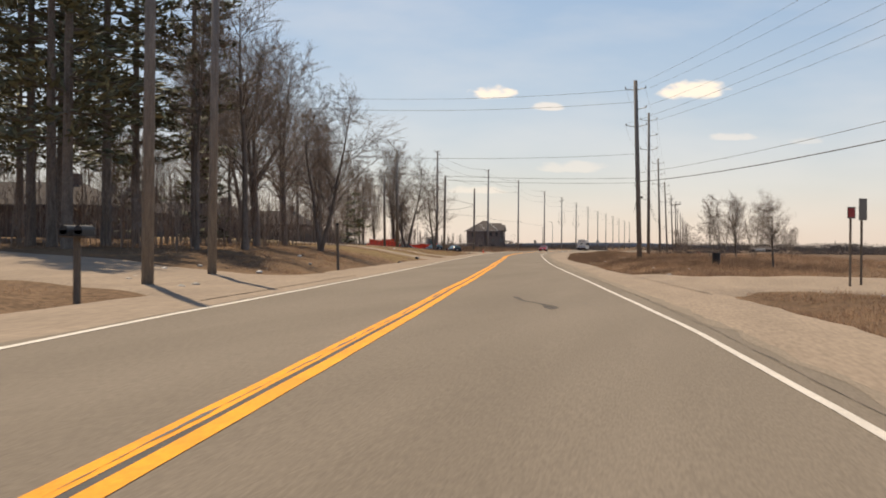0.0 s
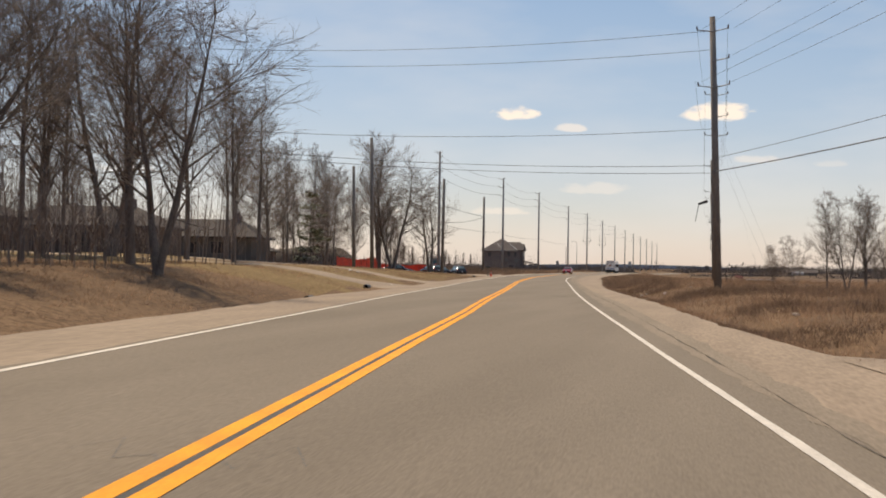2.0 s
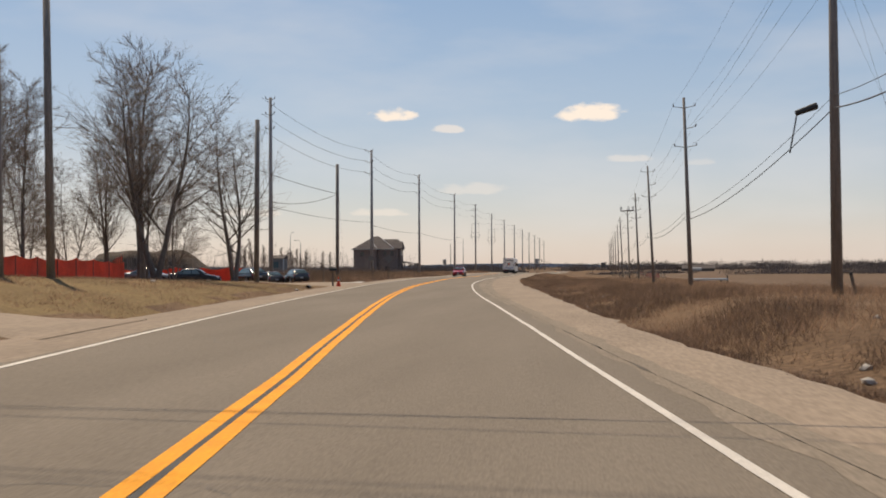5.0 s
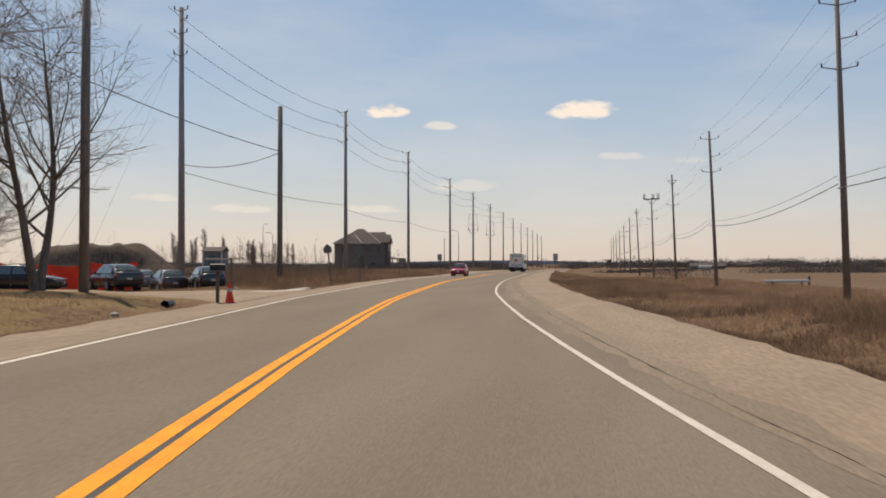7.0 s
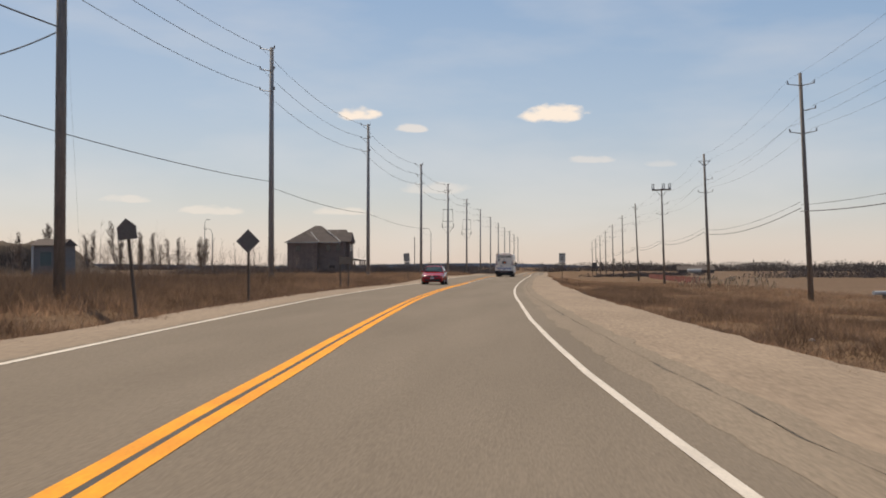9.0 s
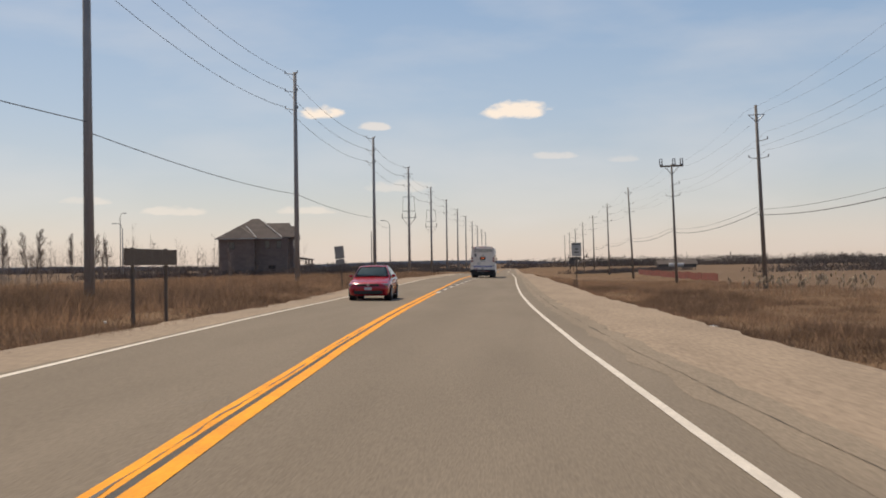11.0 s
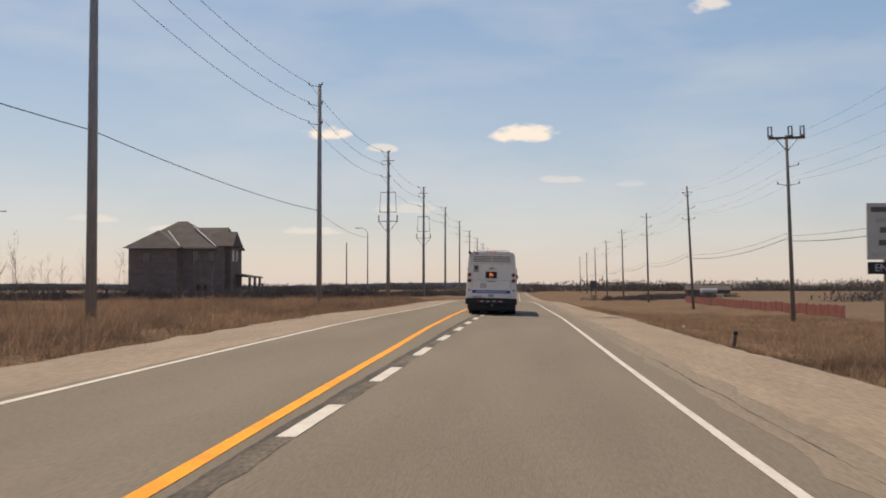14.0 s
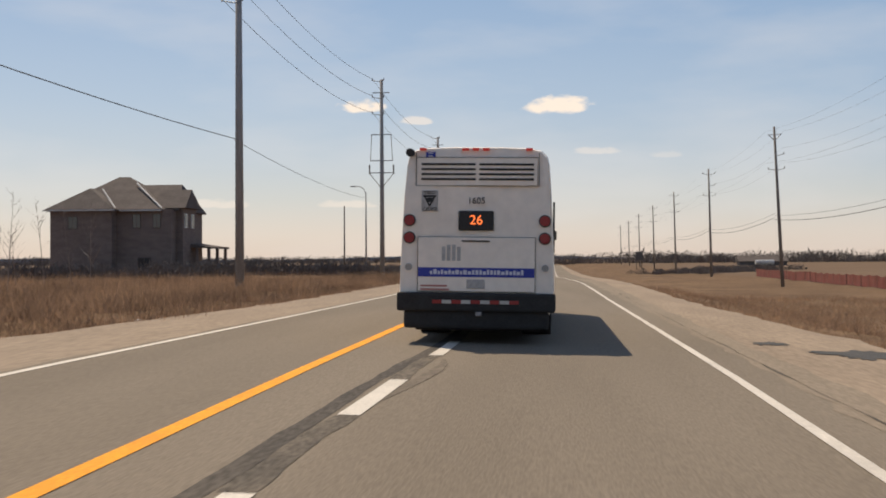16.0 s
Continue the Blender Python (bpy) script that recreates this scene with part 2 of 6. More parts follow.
def ground_z(y, lat):
    """The lie of the land, beside the road's own surface."""
    el, er = prof(y, EDGE_LEFT), prof(y, EDGE_RIGHT)
    if el <= lat <= er:
        return tilt(lat) + rise(y) - 0.05
    side = -1 if lat < el else 1
    dry = 1.0
    for yd, half, sd in DRIVES:
        if sd == side:
            dry = min(dry, smooth01((abs(y - yd) - half) / 4.0))
    if lat < el:
        d = el - lat
        ditch = -0.28 * dry * math.exp(-((d - 1.6) / 1.2) ** 2)
        z = prof(y, LEFT_LEVEL) * smooth01(d / 10.0) + ditch
        z += (prof(y, LEFT_FAR) - prof(y, LEFT_LEVEL)) * smooth01((d - 8) / 22)
        # a shallow hollow where the cars are parked
        z -= 0.4 * math.exp(-((y - 212) / 7.0) ** 2) * smooth01((d - 6) / 5) * (1 - smooth01((d - 24) / 10))
    else:
        d = lat - er
        ditch = -0.4 * dry * math.exp(-((d - 2.2) / 1.5) ** 2)
        z = prof(y, RIGHT_LEVEL) * smooth01(d / 9.0) + ditch
    near = smooth01(d / 2.0)
    x = cx(y) + lat
    z += near * (0.16 * noise.noise((x * 0.13, y * 0.13, 0)) + 0.05 * noise.noise((x * 0.6, y * 0.6, 4)))
    if d > 120:
        z -= smooth01((d - 120) / 900) * 5.0
    return z - 0.05 + tilt(lat) * (1 - smooth01(d / 12.0) * 0.3) + rise(y) * (1 - smooth01(d / 12.0))


def land(x, y):
    return ground_z(y, x - cx(y))


# ---- materials ----
M_ASPHALT = material("asphalt", (0.192, 0.156, 0.119), 0.92, var=0.15, scale=0.55, fine=55, bump=0.3, tint=(0.163, 0.132, 0.100), stretch=(1, 0.12, 1), spec=0.12)
M_PATCH = material("tar_patch", (0.055, 0.05, 0.046), 0.8, var=0.3, scale=2.0, fine=30, bump=0.3)
M_BAND = material("ground_off_paint", (0.066, 0.057, 0.049), 0.9, var=0.35, scale=1.5, fine=20, bump=0.4, tint=(0.10, 0.084, 0.069), stretch=(1, 0.3, 1), spec=0.1)
M_SCAR = material("worn_paint_scar", (0.085, 0.072, 0.059), 0.9, var=0.35, scale=2.2, fine=22, bump=0.4, tint=(0.15, 0.123, 0.096), stretch=(1, 0.4, 1), spec=0.1)
M_TAR = material("crack_sealer", (0.045, 0.04, 0.036), 0.6, var=0.2, scale=3, fine=20, bump=0.1)
M_YELLOW = material("yellow_road_paint", (0.80, 0.325, 0.022), 0.8, var=0.16, scale=1.2, fine=26, bump=0.15, tint=(0.68, 0.265, 0.025), spec=0.12)
M_WHITE = material("white_road_paint", (0.57, 0.51, 0.435), 0.7, var=0.14, scale=1.3, fine=24, bump=0.15)
M_GRAVEL = material("shoulder_gravel", (0.288, 0.221, 0.162), 0.95, var=0.16, scale=0.9, fine=14, bump=0.25, tint=(0.242, 0.186, 0.137), spec=0.1, stretch=(1, 0.16, 1))
M_DUSTY = material("dust_on_asphalt", (0.235, 0.188, 0.141), 0.95, var=0.15, scale=0.9, fine=30, bump=0.25, tint=(0.205, 0.164, 0.123), spec=0.1, stretch=(1, 0.14, 1))
M_SKID = material("tyre_skid", (0.135, 0.11, 0.086), 0.9, var=0.25, scale=3, fine=20, bump=0.2, tint=(0.165, 0.134, 0.103), spec=0.1)
M_CURB = material("pale_concrete_curb", (0.52, 0.47, 0.4), 0.9, var=0.15, scale=1.5, fine=30, bump=0.3)
M_GRASS = material("dry_grass_ground", (0.168, 0.107, 0.064), 0.95, var=0.4, scale=0.16, fine=5, bump=0.9, tint=(0.115, 0.073, 0.045), spec=0.05)
M_LAWN = material("winter_lawn", (0.20, 0.138, 0.068), 0.95, var=0.3, scale=0.3, fine=6, bump=0.6, tint=(0.165, 0.112, 0.056), spec=0.05)
M_FIELD = material("fallow_field", (0.128, 0.085, 0.057), 0.95, var=0.3, scale=0.05, fine=1.5, bump=0.8, tint=(0.155, 0.105, 0.069), spec=0.05)
M_BLADE = material("dead_grass_blades", (0.34, 0.218, 0.14), 0.9, var=0.25, scale=0.25, fine=3, bump=0, tint=(0.205, 0.13, 0.087), spec=0.1, island=0.45)
M_DARKBLADE = material("dark_dead_weeds", (0.19, 0.125, 0.088), 0.9, var=0.25, scale=0.3, fine=3, bump=0, tint=(0.125, 0.085, 0.058), spec=0.1, island=0.4)
M_POLE = material("weathered_wood_pole", (0.25, 0.213, 0.182), 0.9, var=0.3, scale=3, fine=25, bump=0.4, stretch=(6, 6, 0.5))
M_GREYPOLE = material("grey_treated_pole", (0.33, 0.31, 0.295), 0.85, var=0.22, scale=2, fine=25, bump=0.3, stretch=(6, 6, 0.4))
M_STEEL = material("galvanised_steel", (0.28, 0.28, 0.29), 0.5, metal=0.7, var=0.15, scale=3, fine=30, bump=0.05)
M_PORCELAIN = material("insulator_porcelain", (0.16, 0.13, 0.12), 0.35, var=0.1, scale=6, fine=30, bump=0)
M_WIRE = material("wire", (0.055, 0.055, 0.06), 0.6, var=0.1, scale=1, fine=8, bump=0)
M_BARK = material("grey_bark", (0.195, 0.157, 0.13), 0.95, var=0.35, scale=2.5, fine=18, bump=0.7, stretch=(2, 2, 0.5))
M_TWIG = material("bare_twigs", (0.27, 0.21, 0.172), 0.95, var=0.2, scale=1, fine=6, bump=0)
M_NEEDLE = material("pine_needles", (0.17, 0.168, 0.10), 0.8, var=0.3, scale=0.6, fine=6, bump=0, island=0.5)
M_CONCRETE = material("concrete", (0.40, 0.36, 0.31), 0.9, var=0.15, scale=1.5, fine=30, bump=0.3)
M_WOOD = material("grey_post_wood", (0.16, 0.125, 0.095), 0.9, var=0.25, scale=3, fine=30, bump=0.3, stretch=(5, 5, 0.6))
M_BLACK = material("black_plastic", (0.03, 0.029, 0.029), 0.5, var=0.2, scale=4, fine=30, bump=0.05)
M_RUBBER = material("tyre_rubber", (0.036, 0.034, 0.033), 0.85, var=0.2, scale=5, fine=40, bump=0.2)
M_SIGNBACK = material("bare_aluminium_sign_back", (0.19, 0.175, 0.16), 0.45, metal=0.5, var=0.1, scale=2, fine=20, bump=0.03)
M_SIGNWHITE = material("white_sign_face", (0.47, 0.45, 0.41), 0.5, var=0.06, scale=3, fine=20, bump=0)
M_INK = material("black_lettering", (0.03, 0.03, 0.03), 0.6, var=0.1, scale=3, fine=20, bump=0)
M_ORANGE = material("orange_plastic_mesh", (0.82, 0.12, 0.06), 0.7, var=0.2, scale=1.5, fine=18, bump=0.2)
M_SILT = material("faded_red_silt_fabric", (0.21, 0.06, 0.045), 0.9, var=0.25, scale=0.8, fine=12, bump=0.3)
M_DIRT = material("piled_earth", (0.085, 0.06, 0.043), 0.95, var=0.35, scale=0.4, fine=4, bump=0.9)

# thin dead blades and plastic mesh let light through
for mat, share in ((M_BLADE, 0.5), (M_DARKBLADE, 0.35), (M_ORANGE, 0.35)):
    bt = mat.node_tree
    thin = bt.nodes.new("ShaderNodeBsdfTranslucent")
    both = bt.nodes.new("ShaderNodeMixShader")
    both.inputs[0].default_value = share
    surf = bt.nodes["Principled BSDF"]
    bt.links.new(surf.inputs["Base Color"].links[0].from_socket, thin.inputs["Color"])
    bt.links.new(surf.outputs[0], both.inputs[1])
    bt.links.new(thin.outputs[0], both.inputs[2])
    bt.links.new(both.outputs[0], bt.nodes["Material Output"].inputs["Surface"])

# ---- ground: one sheet to the horizon ----
lats = [-3200, -1800, -1000, -600, -400, -280, -200, -150, -120, -95, -78, -66, -57, -50, -45, -41, -37.5, -34, -31, -28, -25.5, -23, -21]
lats += [-19.5 + 0.75 * i for i in range(62)]
lats += [28.5, 31, 34, 37, 41, 46, 52, 60, 70, 84, 100, 130, 170, 230, 320, 450, 700, 1100, 1900, 3200]
ys = [-900, -500, -300, -180, -110, -75] + [-55 + 2.6 * i for i in range(216)] + [512, 525, 540, 560, 585, 615, 650, 700, 770, 860, 1000, 1250, 1600, 2200, 3000, 4200]
verts = [(cx(y) + u, y, ground_z(y, u)) for y in ys for u in lats]
n = len(lats)
faces, slots = [], []
for j in range(len(ys) - 1):
    for i in range(n - 1):
        faces.append((j * n + i, j * n + i + 1, (j + 1) * n + i + 1, (j + 1) * n + i))
        y, u = (ys[j] + ys[j + 1]) / 2, (lats[i] + lats[i + 1]) / 2
        u += 2.0 * noise.noise((u * 0.2, y * 0.2, 9))
        wild_left = -12.0 if y > 196 else (-10.2 if y > 90 else -60)
        if u < wild_left and y < 196 and y > 82 and u > -75:
            slots.append(1)
        elif u > 34 or u < -70:
            slots.append(2)
        else:
            slots.append(0)
ground = mesh_object("ground", verts, faces, M_GRASS, smooth=True)
ground.data.materials.append(M_LAWN)
ground.data.materials.append(M_FIELD)
ground.data.polygons.foreach_set("material_index", slots)
tagged(ground, "dry brown roadside grass and fallow fields in early spring", "ground", kind="structure")


def strip(name, y0, y1, left, right, z, mat, step=2.5, ragged=0.0, seed=0.0):
    """A long ribbon on the road between two lines, given as numbers or tables of offsets against y."""
    fl = (lambda y: prof(y, left)) if isinstance(left, list) else (lambda y: left)
    fr = (lambda y: prof(y, right)) if isinstance(right, list) else (lambda y: right)
    k = max(1, int((y1 - y0) / step))
    vs, fs = [], []
    for i in range(k + 1):
        y = y0 + (y1 - y0) * i / k
        a = ragged * noise.noise((y * 0.45, seed, 0)) + ragged * 0.5 * noise.noise((y * 1.7, seed, 3))
        b = ragged * noise.noise((y * 0.45, seed, 7)) + ragged * 0.5 * noise.noise((y * 1.7, seed, 11))
        l, r = fl(y) + a, fr(y) + b
        vs += [(on_road(y, l + (r - l) * q / 4), y, z + rise(y) + tilt(l + (r - l) * q / 4)) for q in range(5)]
    for i in range(k):
        for q in range(4):
            fs.append((i * 5 + q, i * 5 + q + 1, i * 5 + q + 6, i * 5 + q + 5))
    return mesh_object(name, vs, fs, mat, smooth=True)


YEL = [(-60, -2.52), (-10, -2.52), (4, -2.52), (18, -2.52), (32, -2.58), (46, -2.46), (60, -2.36), (74, -2.16), (88, -2.07), (102, -1.94), (116, -1.89), (130, -1.98), (144, -2.12), (158, -2.3), (172, -2.35), (186, -2.36), (200, -2.27), (214, -2.22), (228, -2.2), (242, -2.18), (256, -2.23), (270, -2.32), (284, -2.46), (298, -2.58), (312, -2.71), (326, -2.88), (340, -3.01), (354, -3.11), (368, -3.19), (900, -3.19)]
YEL_R = [p for p in YEL if p[0] < 286]
WHT = [(-60, 2.61), (-10, 2.61), (4, 2.54), (18, 2.47), (32, 2.27), (46, 2.25), (60, 2.21), (74, 2.28), (88, 2.37), (102, 2.5), (116, 2.62), (130, 2.67), (144, 2.56), (158, 2.32), (172, 2.15), (186, 1.98), (200, 1.84), (214, 1.91), (228, 2.1), (242, 2.19), (256, 2.25), (270, 2.25), (284, 2.18), (298, 2.14), (312, 2.13), (326, 2.14), (340, 2.18), (354, 2.12), (368, 2.01), (382, 1.91), (396, 1.78), (410, 1.5), (424, 1.0), (440, 0.6), (465, 0.4), (900, 0.4)]
PAVE = [(-60, 3.2), (50, 3.15), (90, 3.85), (125, 3.7), (162, 3.45), (235, 3.42), (276, 3.4), (297, 3.3), (345, 3.2), (900, 3.1)]
WHL = [(-60, -6.25), (-10, -6.25), (4, -6.29), (18, -6.34), (32, -6.37), (46, -6.4), (60, -6.42), (74, -6.4), (88, -6.35), (102, -6.26), (116, -6.17), (130, -6.13), (144, -6.13), (158, -6.14), (172, -6.15), (186, -6.16), (200, -6.13), (214, -6.05), (228, -5.98), (242, -5.94), (256, -5.94), (270, -5.98), (284, -6.07), (298, -6.17), (312, -6.26), (326, -6.31), (340, -6.31), (354, -6.26), (368, -6.19), (900, -6.19)]


def shift(table, d):
    return [(y, v + d) for y, v in table]


gravel_l = strip("shoulder_left", -60, 900, shift(EDGE_LEFT, -0.3), shift(WHL, 0.3), -0.008, M_GRAVEL, 1.2, 0.3, 1)
gravel_r = strip("shoulder_right", -60, 900, shift(PAVE, -0.3), shift(EDGE_RIGHT, 0.3), -0.008, M_GRAVEL, 1.2, 0.3, 2)
for g in (gravel_l, gravel_r):
    tagged(g, "pale tan gravel shoulder beside the asphalt", "shoulder", kind="structure")
road = strip("road", -60, 900, shift(WHL, -0.22), PAVE, 0.0, M_ASPHALT, 0.8, 0.13, 3)
tagged(road, "worn grey-brown asphalt two-lane road", "road", kind="structure")


dusty = strip("dusty_shoulder", -60, 420, shift(WHT, 0.55), shift(PAVE, 0.06), 0.003, M_DUSTY, 0.7, 0.22, 31)
tagged(dusty, "dusty tan paved strip beside the edge line", "shoulder", kind="structure")


def marking(name, obs, label):
    return tagged(obs, label, "road marking", kind="structure")


marking("m", strip("yellow_line", -60, 900, shift(YEL, -0.185), shift(YEL, -0.012), 0.006, M_YELLOW, 2.0, 0.012, 5), "solid yellow centre line painted on the road")
marking("m", strip("yellow_line", -60, 286, shift(YEL_R, 0.062), shift(YEL_R, 0.235), 0.006, M_YELLOW, 2.0, 0.012, 6), "solid yellow centre line painted on the road")
marking("m", strip("edge_line", -60, 900, shift(WHT, -0.06), shift(WHT, 0.06), 0.006, M_WHITE, 2.0, 0.012, 8), "solid white edge line beside the shoulder")
marking("m", strip("edge_line", -60, 900, shift(WHL, -0.065), shift(WHL, 0.065), 0.006, M_WHITE, 2.0, 0.012, 9), "solid white edge line beside the shoulder")
strip_dark = strip("sealed_seam", -60, 286, shift(YEL_R, -0.02), shift(YEL_R, 0.07), 0.004, M_PATCH, 1.0, 0.03, 10)
tagged(strip_dark, "dark tar seam between the yellow lines", "road marking", kind="structure")
BAND_LAT = [(284, -2.42), (300, -2.45), (317, -2.3), (332, -2.2), (338, -2.15), (344, -1.95), (380, -1.7)]
band = strip("removed_marking_band", 284, 380, BAND_LAT, shift(BAND_LAT, 0.18), 0.003, M_BAND, 0.3, 0.05, 12)
tagged(band, "dark worn band where old paint was ground off", "road marking", kind="structure")
DASH_LAT = [(280, -2.29), (298, -2.25), (304, -2.16), (310, -2.07), (317, -2.01), (325, -1.88), (335, -1.84), (344, -1.68), (380, -1.5)]
y = 285.6
while y < 420:
    d = strip("lane_dash", y, y + 2.95, shift(DASH_LAT, -0.1), shift(DASH_LAT, 0.1), 0.008, M_WHITE, 0.5, 0.012, y)
    tagged(d, "white dash of a broken lane line", "road marking", "broken lane line", kind="structure")
    gap = strip("removed_marking", y + 3.0, y + 6.3, shift(DASH_LAT, -0.14), shift(DASH_LAT, 0.08), 0.0045, M_SCAR, 0.25, 0.07, y + 50)
    tagged(gap, "dark scar where a dash of old paint was ground off", "road marking", "ground-off paint", kind="structure")
    y += 6.32
# sealed cracks across and along the lanes
for k in range(18):
    y = rng.uniform(4, 370)
    lat0 = rng.uniform(-5.6, 1.4)
    along = rng.random() < 0.45
    w = rng.uniform(0.004, 0.009)
    pts = []
    ln = rng.uniform(0.8, 2.6)
    for i in range(9):
        q = i / 8
        if along:
            pts.append((lat0 + 0.35 * noise.noise((q * 5, k, 0)), y + q * ln * 2))
        else:
            pts.append((lat0 + q * ln, y + 1.3 * noise.noise((q * 5, k, 0))))
    vs, fs = [], []
    for i, (u, v) in enumerate(pts):
        dx, dy = (w, 0) if along else (0, w * 2.2)
        vs += [(on_road(v, u - dx), v - dy, 0.003 + rise(v) + tilt(u)), (on_road(v, u + dx), v + dy, 0.003 + rise(v) + tilt(u))]
        if i:
            fs.append((2 * i - 2, 2 * i - 1, 2 * i + 1, 2 * i))
    tagged(mesh_object("road_crack", vs, fs, M_TAR), "thin dark crack filled with tar", "crack", "road cracks", kind="structure")
for y0, y1 in ((-6, 34), (226, 252)):
    flake = strip("paint_crack", y0, y1, shift(YEL, -0.085), shift(YEL, -0.07), 0.009, M_TAR, 0.25, 0.05, y0)
    tagged(flake, "dark flaking crack along a yellow line", "crack", "flaking paint", kind="structure")
seam = strip("shoulder_seam", -20, 380, shift(PAVE, -0.35), shift(PAVE, -0.342), 0.006, M_SCAR, 0.8, 0.1, 21)
tagged(seam, "dark broken seam along the pavement's edge", "crack", kind="structure")


def blot(name, y, lat, ry, rx, mat, label, z=0.004):
    """A ragged patch lying on the road or its shoulder."""
    z += rise(y)
    n = 72
    vs = [(on_road(y, lat), y, z + tilt(lat))]
    for i in range(n):
        a = i / n * math.tau
        r = 0.85 + 0.5 * noise.noise((math.cos(a) * 1.6 + y, math.sin(a) * 1.6, lat)) + 0.45 * noise.noise((math.cos(a) * 5.5, math.sin(a) * 5.5 + y, lat)) + 0.2 * noise.noise((math.cos(a) * 17, math.sin(a) * 17 + y, lat))
        vs.append((on_road(y, lat) + rx * r * math.cos(a), y + ry * r * math.sin(a), z + tilt(lat + rx * r * math.cos(a))))
    tagged(mesh_object(name, vs, [(0, 1 + i, 1 + (i + 1) % n) for i in range(n)], mat), label, "patch", kind="structure")


blot("asphalt_patch", 344.2, 4.8, 1.0, 0.75, M_PATCH, "dark broken patch at the shoulder", 0.004)
blot("asphalt_patch", 346.4, 3.7, 0.5, 0.28, M_PATCH, "dark broken patch at the shoulder")


def smear(rows, label, mat=None):
    """A dark mark along a wandering line: rows of (y, lat, half width)."""
    vs, fs = [], []
    for i, (v, u, w) in enumerate(rows):
        w *= 1 + 0.4 * noise.noise((i * 0.9, v, 0))
        vs += [(on_road(v, u - w), v, 0.004 + rise(v) + tilt(u)), (on_road(v, u + w), v + w * 0.6, 0.004 + rise(v + w * 0.6) + tilt(u))]
        if i:
            fs.append((2 * i - 2, 2 * i - 1, 2 * i + 1, 2 * i))
    tagged(mesh_object("dark_smear", vs, fs, mat or M_BAND), label, "stain", kind="structure")


smear([(28.9, -0.66, 0.02), (28.4, -0.58, 0.07), (27.4, -0.49, 0.06), (26.7, -0.38, 0.05), (26.2, -0.2, 0.06), (25.7, -0.02, 0.07), (25.1, 0.12, 0.09), (24.6, 0.2, 0.13), (24.0, 0.23, 0.14), (23.4, 0.22, 0.05)], "dark smear wandering along the lane")
smear([(337.0, -1.74, 0.04), (338.2, -1.62, 0.06), (339.3, -1.53, 0.08), (340.3, -1.47, 0.08), (341.1, -1.46, 0.06), (341.9, -1.52, 0.03)], "curved dark skid mark beside a lane dash", M_SKID)
smear([(98.2, 0.9, 0.1), (98.0, 1.3, 0.25), (97.9, 1.7, 0.12)], "small dark stain on the lane")


def apron(name, rows, mat, label, lift=0.006):
    """A gravel track laid on the land, its edges running out into it: rows of (y0, y1, lat)."""
    vs, fs, m = [], [], 11
    dense = []
    for a, b in zip(rows, rows[1:]):
        for q in range(6):
            dense.append([a[i] + (b[i] - a[i]) * q / 6 for i in range(3)])
    dense.append(rows[-1])
    for y0, y1, lat in dense:
        for i in range(m):
            y = y0 + (y1 - y0) * min(max(i - 1, 0), m - 3) / (m - 3) + (0.35 * noise.noise((lat * 0.5, i * 3.0, y0)) if i in (1, m - 2) else 0)
            y += -0.6 if i == 0 else 0.6 if i == m - 1 else 0
            vs.append((on_road(y, lat), y, ground_z(y, lat) + (lift + 0.05 if 0 < i < m - 1 else -0.12)))
    for j in range(len(dense) - 1):
        for i in range(m - 1):
            fs.append((j * m + i, j * m + i + 1, (j + 1) * m + i + 1, (j + 1) * m + i))
    return tagged(mesh_object(name, vs, fs, mat, smooth=True), label, "driveway", kind="structure")


apron("driveway", [(22, 44, -7.2), (25, 40, -10), (27, 40, -16), (26, 44, -26), (24, 48, -44)], M_GRAVEL, "pale gravel driveway with tree shadows across it")
apron("driveway", [(35, 63, 5.3), (39, 58, 7.5), (41, 57, 12), (43, 60, 20), (46, 66, 40)], M_GRAVEL, "pale gravel farm entrance")
apron("driveway", [(103, 112, -8), (105.5, 109.5, -11), (105.5, 109, -20), (106, 109.5, -44)], M_GRAVEL, "narrow pale gravel driveway across a lawn")
apron("driveway", [(122, 130, -7.6), (124, 128, -11), (125, 128.5, -18), (127, 130.5, -30)], M_GRAVEL, "narrow pale gravel driveway across a lawn")
apron("driveway", [(181, 197, -7.4), (185, 194, -10), (186, 193, -16), (187, 200, -24)], M_GRAVEL, "pale gravel driveway leading to parked cars")

